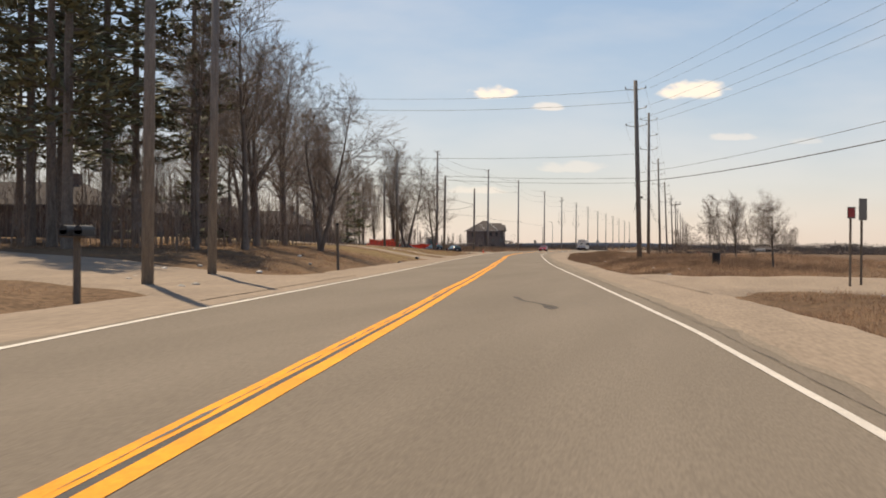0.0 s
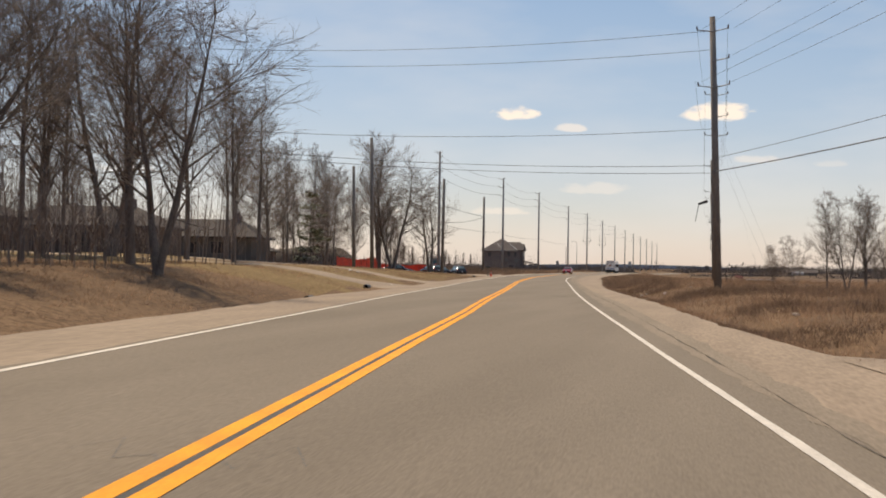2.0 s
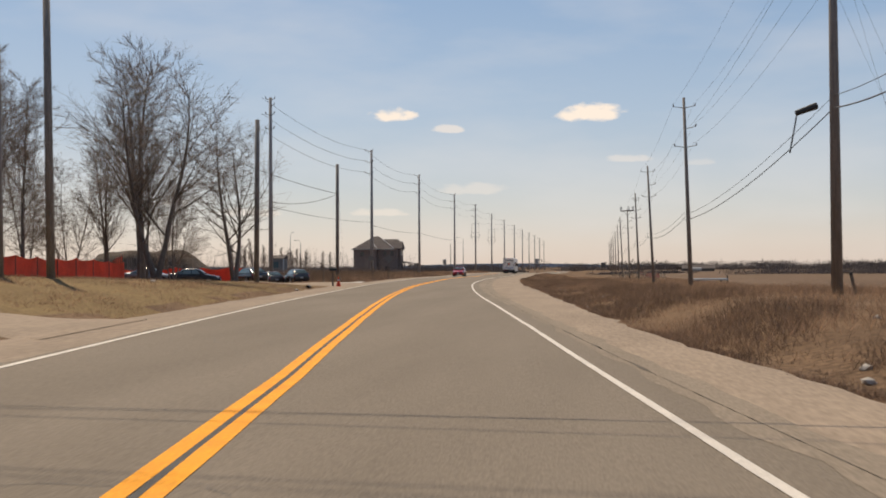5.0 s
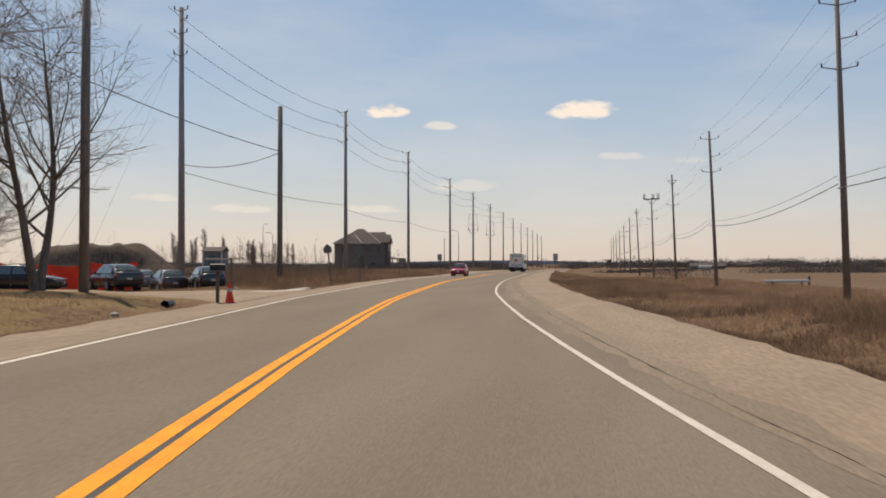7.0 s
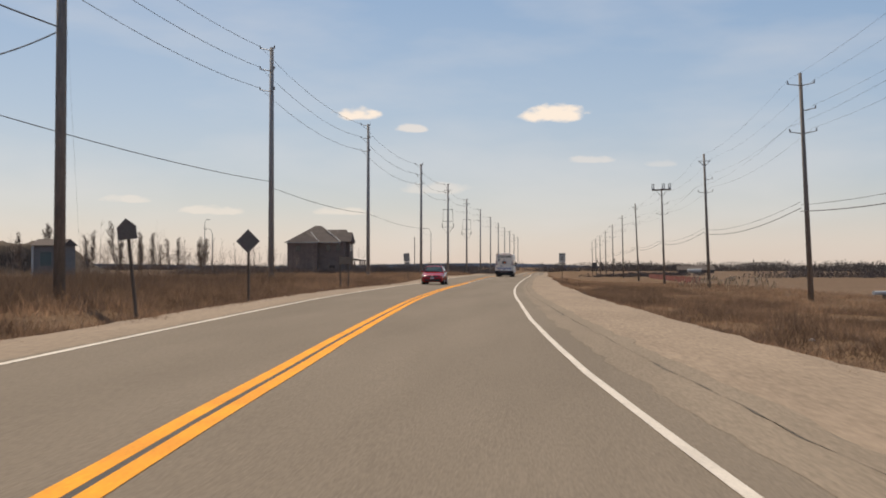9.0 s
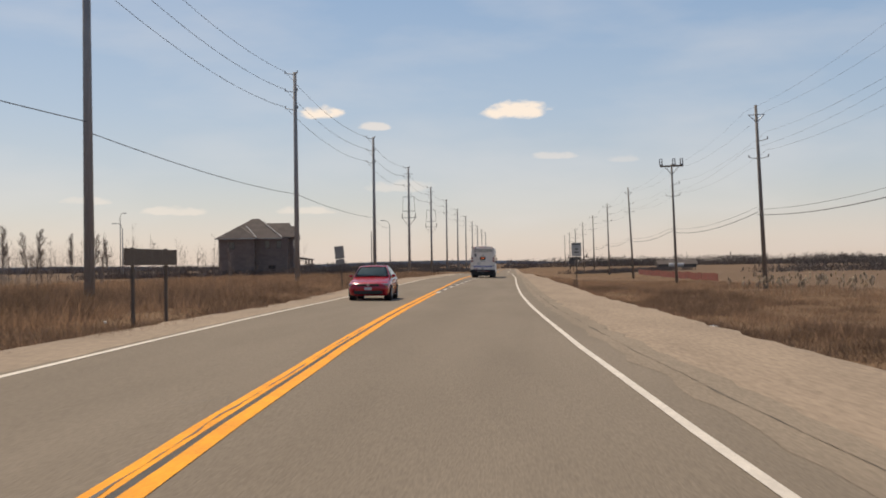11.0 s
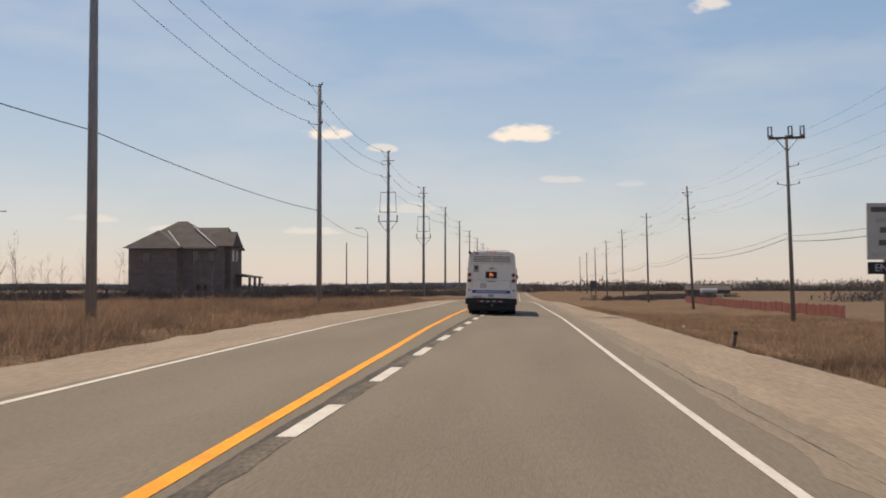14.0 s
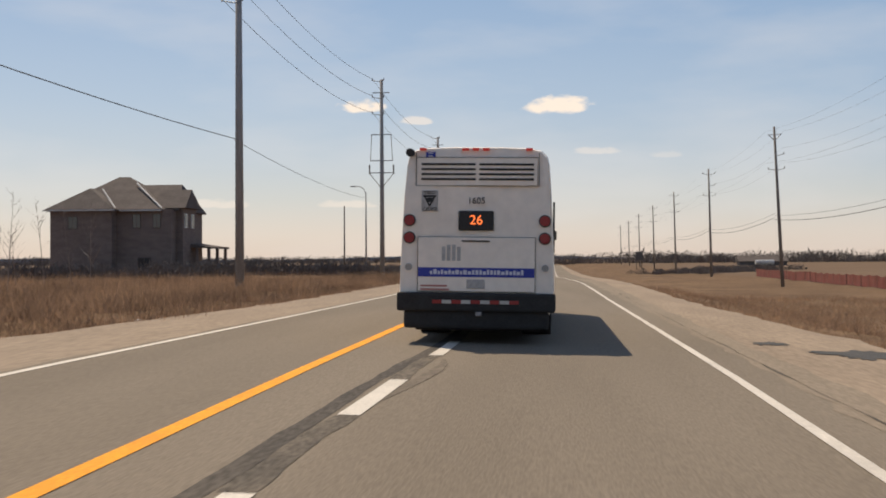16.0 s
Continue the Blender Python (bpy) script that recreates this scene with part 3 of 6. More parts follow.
# ---- utility poles and wires ----
def utility_pole(x, y, top, r0, r1, mat, arms=(), label="", lean=0.0, base=None, bank=""):
    top += tilt(x - cx(y))
    z0 = land(x, y) - 0.1 if base is None else base
    h = top - z0
    x += 0.0175 * top
    x -= h * math.sin(radians(lean))
    arms = [(z + tilt(x - cx(y)), a, b) for z, a, b in arms]
    ob = thing("utility_pole", (x, y, z0), label, "utility pole", bank)
    if lean:
        ob.matrix_world = pose(x, y, z0, 0, lean, 0)
    part("pole", tubed((0, 0, 0), (0, 0, h), r0, r1, 14), mat, ob, smooth=True)
    for z, left, right in arms:
        bm = bmesh.new()
        if left:
            tube(bm, (0, -r1, z - z0 - 0.12), (-left, -r1, z - z0 + 0.05), 0.045, 0.03, 6)
        if right:
            tube(bm, (0, -r1, z - z0 - 0.12), (right, -r1, z - z0 + 0.05), 0.045, 0.03, 6)
        arm = part("crossarm", bm, M_STEEL, ob, "short grey steel bracket arm")
        for s, ln in ((-1, left), (1, right)):
            if ln:
                ib = tubed((s * ln, -r1, z - z0 + 0.02), (s * (ln + 0.05), -r1, z - z0 + 0.3), 0.065, 0.045, 8)
                part("insulator", ib, M_PORCELAIN, arm, "dark ribbed insulator")
    return ob


def wire(a, b, sag, r=0.014, name="power_line", label="thin dark overhead wire strung between poles", group="overhead wires"):
    a, b = Vector(a), Vector(b)
    for v in (a, b):
        v.x += 0.0175 * v.z
        v.z += tilt(v.x - cx(v.y))
    k = 14
    pts = [a.lerp(b, i / k) - Vector((0, 0, sag * 4 * (i / k) * (1 - i / k))) for i in range(k + 1)]
    side = Vector((b.y - a.y, a.x - b.x, 0)).normalized()
    up = Vector((0, 0, 1))
    vs, fs = [], []
    for p in pts:
        vs += [p + side * r, p + up * r, p - side * r, p - up * r]
    for i in range(k):
        for q in range(4):
            fs.append((4 * i + q, 4 * i + (q + 1) % 4, 4 * i + 4 + (q + 1) % 4, 4 * i + 4 + q))
    return tagged(mesh_object(name, [tuple(v) for v in vs], fs, M_WIRE), label, "wire", group)


R_LABEL = "tall weathered wooden utility pole with short bracket arms"
RIGHT = [(-5.38, 118.0, 18.8), (-4.9, 147.2, 18.9), (-5.15, 211.0, 18.0), (-5.05, 275.4, 17.15), (-4.22, 336.0, 16.8), (-3.5, 398.3, 16.5),
         (-3.4, 463.2, 17.3), (-2.3, 527.7, 17.3), (-1.5, 592.0, 17.0), (-0.8, 655.0, 16.8), (0.0, 719.0, 16.8), (0.8, 783.0, 16.6), (1.6, 850.0, 16.6)]
for i, (x, y, t) in enumerate(RIGHT):
    if i < 4 or i > 6:
        arms = [(t - 0.9, 1.0, 1.0), (t - 2.9, 0, 1.0), (t - 4.7, 1.0, 1.0)]
    elif i == 5:
        arms = [(13.5, 0, 1.0), (11.7, 1.0, 1.0)]
    else:
        arms = [(t - 3.4, 0, 0.9), (t - 5.1, 0.9, 0.9)]
    p = utility_pole(x, y, t, 0.23 if i else 0.27, 0.13 if i else 0.2, M_POLE, arms, R_LABEL, lean=(-1.7, -0.2, -1.6, -2.5, -2.1, -1.6, -2.6)[i] if i < 7 else -1.2, bank="roadside utility poles")
    z0 = p.matrix_world.translation.z - tilt(x - cx(y))
    if i in (4, 6):
        bm = bmesh.new()
        for s in (-1, 1):
            tube(bm, (0, -0.1, t - 1.7 - z0), (s * 0.75, -0.1, t - 0.95 - z0), 0.05, 0.04, 6)
            tube(bm, (0, -0.1, t - 0.95 - z0), (s * 0.8, -0.1, t - 0.95 - z0), 0.04, 0.04, 6)
        part("bracket", bm, M_STEEL, p, "grey triangular bracket")
    if i == 5:
        beam = part("crossbeam", box(bmesh.new(), -1.75, 1.75, -0.22, -0.08, 16.1 - z0, 16.35 - z0, 0.02), M_WOOD, p, "heavy timber crossbeam")
        bm = bmesh.new()
        for s in (-1, 1):
            tube(bm, (0, -0.15, 14.9 - z0), (s * 1.0, -0.15, 16.1 - z0), 0.05, 0.05, 6)
        part("brace", bm, M_STEEL, p)
        for u in (-1.6, 0.35, 1.5):
            bm = bmesh.new()
            box(bm, u - 0.24, u + 0.24, -0.4, 0.1, 16.35 - z0, 16.5 - z0, 0.02)
            for s in (-1, 1):
                tube(bm, (u + s * 0.17, -0.15, 16.5 - z0), (u + s * 0.17, -0.15, 17.35 - z0), 0.085, 0.075, 8)
            box(bm, u - 0.07, u + 0.22, -0.25, -0.05, 17.3 - z0, 17.38 - z0, 0.02)
            part("switch", bm, M_STEEL, beam, "grey pole-top switch on a crossbeam")
for (x0, y0, t0), (x1, y1, t1) in zip(RIGHT, RIGHT[1:]):
    for du, dz in ((-1.0, -0.6), (1.0, -0.6), (1.0, -2.6), (-1.0, -4.4), (1.0, -4.4)):
        wire((x0 + du, y0 - 0.2, t0 + dz), (x1 + du, y1 - 0.2, t1 + dz), 0.9, 0.008)
    wire((x0 + 0.2, y0, 6.45 if y0 > 200 else 8.0), (x1 + 0.2, y1, 6.2 if y1 > 200 else 8.0), 0.8, 0.03, "cable", "thick black communication cable between poles", "communication cables")
    wire((x0 + 0.2, y0, 6.95 if y0 > 200 else 8.5), (x1 + 0.2, y1, 6.7 if y1 > 200 else 8.5), 0.7, 0.016, "cable", "thin black communication cable between poles", "communication cables")
# cables that leave sideways over the field and over the road
utility_pole(22.4, 20.0, 18.6, 0.25, 0.16, M_POLE, [(17.7, 1.0, 1.0), (15.7, 0, 1.0)], R_LABEL, bank="roadside utility poles")
wire((-5, 118, 8.3), (22.4, 20.0, 8.4), 0.9, 0.032, "cable", "thick black communication cable between poles", "communication cables")
wire((-5, 118, 9.2), (22.4, 20.0, 9.3), 0.8, 0.016, "cable", "thin black communication cable between poles", "communication cables")
for du, dz in ((-1.0, 18.0), (1.0, 18.0), (1.0, 16.2), (-1.0, 14.4), (1.0, 14.4)):
    wire((-5 + du, 118, dz), (22.4 + du, 20.0, dz), 0.9, 0.011)
cab = thing("cable_splice", (-5.6, 147.1, 7.5), "black cable splice case hanging beside a pole", "cable fitting")
part("case", tubed((0.32, -0.2, 0.28), (-0.5, -0.3, -0.02), 0.14, 0.11, 10), M_BLACK, cab)
part("loop", tubed((-0.45, -0.3, 0), (-0.75, -0.3, -1.6), 0.03, 0.03, 6), M_WIRE, cab)
for k, (z0, z1) in enumerate(((8.2, 9.8), (8.7, 10.2), (11.2, 11.5), (15.6, 16.5), (16.9, 17.8))):
    wire((-5.0, 118, z0 if k < 3 else z0 + 1.0), (-46, 116 + k, z1), 0.7, 0.016, "cable", "dark cable crossing high over the road", "crossing cables")
for k, (dz, dx) in enumerate(((15.6, 4.5), (13.2, 5.6), (15.2, 6.4))):
    wire((-4.9, 147.2, dz), (-4.9 + dx, 147.6, land(dx - 4.9, 147.6) + 0.4), 0.05, 0.012, "guy_wire", "thin steel guy wire slanting from a pole to the ground", "guy wires")

L_LABEL = "tall grey utility pole with arms toward the field"
LEFT = [(-49.6, 167.0, 20.1), (-49.5, 223.1, 20.2), (-48.95, 280.4, 20.2), (-49.8, 339.0, 20.9), (-48.2, 391.2, 20.1), (-48.0, 445.9, 20.4), (-47.6, 502.0, 20.2), (-47.0, 558.0, 20.2),
        (-46.4, 614.0, 20.1), (-45.8, 670.0, 20.0), (-45.2, 727.0, 20.0), (-44.6, 784.0, 20.0), (-44.0, 845.0, 20.0), (-43.4, 910.0, 20.0)]
for i, (x, y, t) in enumerate(LEFT):
    if i == 0:
        continue
    arms = [(t - 0.15, 0.95, 0.25), (t - 1.95, 0.95, 0.25), (t - 3.75, 0.95, 0.25)]
    if i == 1:
        arms = [(t - 0.2, 0.45, 0.5), (t - 0.9, 0, 0.45), (t - 1.9, 0.45, 0.45), (t - 3.5, 0.5, 0.45)]
    p = utility_pole(x, y, t, 0.27, 0.17, M_GREYPOLE, arms, L_LABEL, bank="field-side utility poles")
    z0 = p.matrix_world.translation.z - tilt(x - cx(y))
    if i in (5, 6):
        for zz, w in ((18.9, 0.9), (14.4, 1.1), (11.6, 1.2), (10.3, 1.35)):
            part("crossarm", boxed(-w, w, -0.28, -0.2, zz - z0, zz - z0 + 0.1, 0.01), M_STEEL, p, "steel cable-termination arm")
        for s in (-1, 1):
            bm = bmesh.new()
            tube(bm, (s * 1.05, -0.25, 14.4 - z0), (s * 1.2, -0.25, 11.6 - z0), 0.035, 0.035, 6)
            tube(bm, (s * 1.3, -0.25, 10.3 - z0), (s * 0.1, -0.25, 8.8 - z0), 0.035, 0.035, 6)
            tube(bm, (s * 1.3, -0.25, 11.2 - z0), (s * 1.3, -0.25, 10.2 - z0), 0.09, 0.07, 8)
            part("termination", bm, M_PORCELAIN, p, "hanging cable termination")
for (x0, y0, t0), (x1, y1, t1) in zip(LEFT[1:], LEFT[2:]):
    for dz in (0.05, -1.75, -3.55):
        wire((x0 - 0.95, y0 - 0.2, t0 + dz), (x1 - 0.95, y1 - 0.2, t1 + dz), 1.1, 0.022)
    if y0 < 380:
        wire((x0 + 0.2, y0, 8.0 if y0 < 330 else 8.5), (x1 + 0.2, y1, 8.5 if y1 < 380 else 8.2), 0.4, 0.024, "cable", "thick black communication cable between poles", "communication cables")
PLAIN = [(-38.8, 149.1, 14.0, 0.2, 0.16, -1.0), (-39.9, 146.9, 10.9, 0.17, 0.14, -0.8), (-39.7, 185.4, 12.7, 0.21, 0.17, 0.5), (-41.3, 221.0, 12.5, 0.2, 0.17, 0.2),
         (-14.3, 28.0, 13.0, 0.17, 0.13, 0.3), (-16.0, 36.2, 13.0, 0.16, 0.12, 0.5)]
for x, y, t, r0, r1, lean in PLAIN:
    utility_pole(x, y, t, r0, r1, M_POLE, (), "plain wooden pole without arms beside the road", lean=lean, bank="plain wooden poles")
wire((-49.5, 223.1, 8.6), (-41.3, 221.0, 9.2), 0.6, 0.028, "cable", "black service cable between two poles", "communication cables")
wire((-49.5, 190.0, 13.0), (-41.3, 221.0, 9.3), 0.6, 0.028, "cable", "black service cable between two poles", "communication cables")
wire((-41.3, 221.0, 12.3), (-40.5, 221.4, 0.4), 0.02, 0.012, "guy_wire", "thin steel guy wire slanting from a pole to the ground", "guy wires")
for dy in (-14, -11, -7):
    wire((-49.5, 223.1, 18.5 + dy * 0.1), (-52.0 + dy * 0.3, 223.1 + dy, land(-52 + dy * 0.3, 223.1 + dy) + 0.1), 0.05, 0.012, "guy_wire", "thin steel guy wire slanting from a pole to the ground", "guy wires")

# street lamps beside the side road
def street_lamp(x, y, top, reach, label):
    z0 = land(x, y)
    ob = thing("street_lamp", (x, y, z0), label, "street lamp", "street lamps")
    h = top - z0
    part("pole", tubed((0, 0, 0), (0, 0, h - 1.0), 0.13, 0.08, 10), M_GREYPOLE, ob, smooth=True)
    bm = bmesh.new()
    pts = [(0, 0, h - 1.0), (reach * 0.25, 0, h - 0.3), (reach * 0.6, 0, h - 0.02), (reach, 0, h)]
    for a, b in zip(pts, pts[1:]):
        tube(bm, a, b, 0.05, 0.045, 8)
    part("arm", bm, M_GREYPOLE, ob)
    s = 1 if reach > 0 else -1
    part("lamp_head", boxed(min(reach, reach + s * 0.65), max(reach, reach + s * 0.65), -0.14, 0.14, h - 0.1, h + 0.06, 0.04), M_STEEL, ob, "grey cobra-head luminaire")


wire((-48.3, 391.2, 8.2), (-55.3, 481.4, 9.6), 0.6, 0.018, "cable", "thin black cable to a lamp pole", "communication cables")
street_lamp(-55.3, 481.4, 11.6, -1.5, "wooden street lamp pole with a curved arm")
street_lamp(-97.0, 423.0, 9.6, -1.2, "distant street lamp with a curved arm")
street_lamp(-108.0, 453.0, 12.9, 0.6, "distant street lamp with a short arm")
utility_pole(-62, 500, 9.4, 0.14, 0.1, M_POLE, (), "thin distant wooden pole", bank="plain wooden poles")

# ---- the bus, standing in the lane ----
M_BUSWHITE = material("bus_white_paint", (0.83, 0.745, 0.655), 0.42, var=0.05, scale=0.8, fine=6, bump=0.02, tint=(0.775, 0.69, 0.60), spec=0.3)
M_BUSGLASS = material("tinted_bus_glass", (0.02, 0.022, 0.025), 0.08, var=0.05, scale=1, fine=5, bump=0, spec=0.6)
M_REDLENS = material("red_lamp_lens", (0.30, 0.022, 0.022), 0.3, var=0.15, scale=8, fine=40, bump=0.05, spec=0.5)
M_BLUE = material("blue_stripe", (0.035, 0.05, 0.30), 0.4, var=0.06, scale=2, fine=20, bump=0)
M_PALEBLUE = material("pale_stripe_letters", (0.58, 0.58, 0.66), 0.5, var=0.05, scale=2, fine=20, bump=0)
M_GREYLENS = material("grey_lamp_lens", (0.32, 0.30, 0.28), 0.3, var=0.1, scale=5, fine=30, bump=0)
M_SEAM = material("panel_seam", (0.2, 0.18, 0.16), 0.7, var=0.1, scale=3, fine=20, bump=0)
M_SMUDGE = material("faded_sticker", (0.42, 0.40, 0.38), 0.6, var=0.15, scale=4, fine=20, bump=0)
M_FADEDRED = material("faded_red_print", (0.5, 0.2, 0.17), 0.6, var=0.2, scale=6, fine=40, bump=0)
M_LED = glowing("orange_display", (1.0, 0.2, 0.05), 1.5)
M_BRAKE = glowing("lit_red_marker", (0.8, 0.06, 0.05), 0.25)


def city_bus(x, y):
    bus = thing("city_bus", (x, y, tilt(x - cx(y))), "white city bus seen from behind with a lit orange route number", "bus")
    bus.matrix_world = pose(x, y, tilt(x - cx(y)) + rise(y + 6), 0, 1.0, 0)
    L = 12.2
    # cross-section of the shell: half width against height, rounded at the roof
    sec = [(1.22, 0.52), (1.30, 0.66), (1.29, 1.3), (1.265, 1.9), (1.235, 2.5), (1.20, 3.0), (1.165, 3.15), (1.07, 3.25), (0.85, 3.295), (0.4, 3.31)]
    ring = [(u, z) for u, z in sec] + [(-u, z) for u, z in reversed(sec)]
    stations = [(0.05, 0.985), (0.0, 0.96), (0.18, 1.0), (L - 0.3, 1.0), (L, 0.95)]
    bm = bmesh.new()
    rows = []
    for yy, s in [(0.0, 0.985), (0.10, 1.0), (3.0, 1.0), (6.0, 1.0), (9.0, 1.0), (L - 0.25, 1.0), (L, 0.96)]:
        rows.append([bm.verts.new((u * s, yy + (0.06 if z > 2.6 else 0.0) * (1 if yy < 0.2 else 0), z if z < 3.1 else z - (1 - s) * 1.5)) for u, z in ring])
    k = len(ring)
    for a, b in zip(rows, rows[1:]):
        for i in range(k):
            bm.faces.new((a[i], a[(i + 1) % k], b[(i + 1) % k], b[i]))
    bm.faces.new(rows[0])
    bm.faces.new(list(reversed(rows[-1])))
    part("body", bm, M_BUSWHITE, bus)
    # bumper and skirt
    bumper = part("bumper", boxed(-1.32, 1.32, -0.14, 0.5, 0.56, 0.87, 0.05), M_RUBBER, bus, "black rubber rear bumper")
    part("bumper_lower", boxed(-1.21, 1.21, -0.06, 0.5, 0.27, 0.57, 0.06), M_RUBBER, bus)
    part("underbody", boxed(-1.05, 1.05, 0.3, L - 1.5, 0.22, 0.5, 0.02), M_BLACK, bus)
    for i in range(9):
        u = -0.72 + i * 0.16
        part("reflector", boxed(u, u + 0.155, -0.148, -0.138, 0.69, 0.75), M_SIGNWHITE if i % 2 else M_REDLENS, bumper)
    part("tow_hook", boxed(0.0, 0.1, -0.16, -0.05, 0.49, 0.56, 0.01), M_STEEL, bumper)
    # louvres
    grille = part("vent_panel", boxed(-1.02, 1.0, 0.012, 0.06, 2.66, 3.12, 0.01), M_BUSWHITE, bus, "white louvred vent panel")
    for r in range(4):
        for a, b in ((-0.94, -0.03), (0.03, 0.94)):
            part("slat", boxed(a, b, -0.003, 0.03, 2.745 + r * 0.083, 2.78 + r * 0.083, 0.004), M_BLACK, grille)
    part("vent_frame", boxed(-1.03, 1.01, 0.0, 0.03, 3.124, 3.131), M_SEAM, bus)
    part("vent_frame", boxed(-1.03, 1.01, 0.0, 0.03, 2.648, 2.654), M_SEAM, bus)
    for u in (-1.035, 1.02):
        part("vent_frame", boxed(u, u + 0.012, -0.004, 0.03, 2.65, 3.2), M_SEAM, bus)
    # engine door
    door = part("engine_door", boxed(-0.98, 0.97, -0.028, 0.02, 0.89, 1.79, 0.012), M_BUSWHITE, bus, "white hinged engine door")
    for a, b, c, d in ((-0.99, 0.98, 1.792, 1.801), (-0.99, 0.98, 0.878, 0.887)):
        part("seam", boxed(a, b, -0.02, 0.01, c, d), M_SEAM, door)
    for u in (-0.991, 0.972):
        part("seam", boxed(u, u + 0.009, -0.02, 0.01, 0.89, 1.79), M_SEAM, door)
    part("door_handle", boxed(-0.25, 0.22, -0.04, -0.02, 1.715, 1.742, 0.006), M_BLACK, door)
    stripe = part("stripe", boxed(-0.975, 0.965, -0.034, -0.026, 1.13, 1.285), M_BLUE, door, "blue stripe with pale web address")
    r = random.Random(4)
    u = -0.775
    while u < 0.75:
        w, lift = r.uniform(0.036, 0.062), r.choice((0.0, 0.0, 0.02, 0.03))
        part("letter_bar", boxed(u, u + w, -0.037, -0.033, 1.172, 1.228 + lift), M_PALEBLUE, stripe)
        u += w + 0.016
    part("licence_plate", boxed(-0.16, 0.14, -0.042, -0.026, 0.94, 1.09, 0.008), M_SMUDGE, door, "pale licence plate with blank bars")
    for i in range(2):
        part("notice_bar", boxed(-0.93, -0.45 - 0.04 * i, -0.034, -0.026, 0.905 + i * 0.06, 0.935 + i * 0.06), M_FADEDRED, door, "small red notice line")
    for i in range(4):
        part("smudge", boxed(-0.58 + i * 0.085, -0.52 + i * 0.085, -0.034, -0.026, 1.4, 1.68 - 0.03 * abs(i - 1.5)), M_SMUDGE, door, "faded sticker residue")
    # lamps
    for s in (-1, 1):
        for z in (2.07, 1.78):
            part("tail_lamp", tubed((s * 1.13, 0.02, z), (s * 1.13, -0.05, z), 0.092, 0.082, 18), M_REDLENS, bus, "round red tail lamp")
            part("lamp_rim", tubed((s * 1.13, 0.02, z), (s * 1.13, -0.03, z), 0.104, 0.1, 18), M_BLACK, bus)
        part("reverse_lamp", tubed((s * 1.14, 0.02, 1.29), (s * 1.14, -0.04, 1.29), 0.062, 0.056, 16), M_GREYLENS, bus, "round grey reversing lamp")
    for u in (-0.92, -0.2, -0.03, 0.14, 0.86):
        part("marker_lamp", boxed(u - 0.055, u + 0.055, -0.02, 0.1, 3.245, 3.285, 0.012), M_BRAKE, bus, "small red roof marker lamp")
    # route display
    disp = part("route_display", boxed(-0.31, 0.28, -0.03, 0.06, 1.905, 2.235, 0.03), M_BLACK, bus, "black display window with orange digits")
    lettering("route_number", "26", 0.225, (-0.01, -0.036, 2.075), 0, M_LED, disp, "glowing orange 26")
    lettering("fleet_number", "1605", 0.15, (-0.01, 0.0, 2.4), 0, M_INK, bus, "black 1605")
    sign = part("yield_sticker", boxed(-0.93, -0.66, -0.01, 0.03, 2.22, 2.57, 0.006), M_SMUDGE, bus, "pale yield-to-bus sticker")
    lettering("sticker_word", "YIELD", 0.075, (-0.795, -0.016, 2.535), 0, M_INK, sign)
    lettering("sticker_word", "CEDEZ", 0.075, (-0.795, -0.016, 2.255), 0, M_INK, sign)
    bm = bmesh.new()
    box(bm, -0.9, -0.69, -0.016, -0.009, 2.46, 2.49)
    tube(bm, (-0.88, -0.012, 2.47), (-0.795, -0.012, 2.31), 0.012, 0.012, 4)
    tube(bm, (-0.71, -0.012, 2.47), (-0.795, -0.012, 2.31), 0.012, 0.012, 4)
    box(bm, -0.855, -0.735, -0.016, -0.009, 2.375, 2.45, 0.01)
    part("sticker_mark", bm, M_INK, sign)
    part("access_sticker", boxed(-0.87, -0.71, 0.034, 0.056, 3.06, 3.22), M_BLUE, bus, "small blue access sticker")
    for z in (3.09, 3.14, 3.19):
        part("access_mark", boxed(-0.83, -0.75, 0.03, 0.036, z, z + 0.02), M_PALEBLUE, bus)
    # camera pod and mirrors
    part("camera_pod", tubed((-1.13, -0.06, 3.2), (-1.13, 0.12, 3.21), 0.07, 0.07, 16), M_BLACK, bus, "round black camera pod")
    for s in (-1, 1):
        m = part("mirror", boxed(min(s * 1.28, s * 1.37), max(s * 1.28, s * 1.37), L - 0.3, L - 0.12, 1.95, 2.2, 0.03), M_BLACK, bus, "black exterior mirror")
        for i in range(6):
            part("side_window", boxed(min(s * 1.262, s * 1.296), max(s * 1.262, s * 1.296), 1.2 + i * 1.75, 2.8 + i * 1.75, 1.55, 2.45, 0.01), M_BUSGLASS, bus)
        for yy in (2.95, 9.2):
            wheel = part("wheel", tubed((s * 1.24, yy, 0.49), (s * 0.68, yy, 0.49), 0.49, 0.49, 24), M_RUBBER, bus)
            part("rim", tubed((s * 1.25, yy, 0.49), (s * 1.1, yy, 0.49), 0.28, 0.24, 18), M_STEEL, wheel)
    part("roof_unit", boxed(-0.8, 0.8, 1.6, 4.6, 3.28, 3.42, 0.05), M_BUSWHITE, bus)
    return bus


city_bus(on_road(346, -1.30), 345.0)

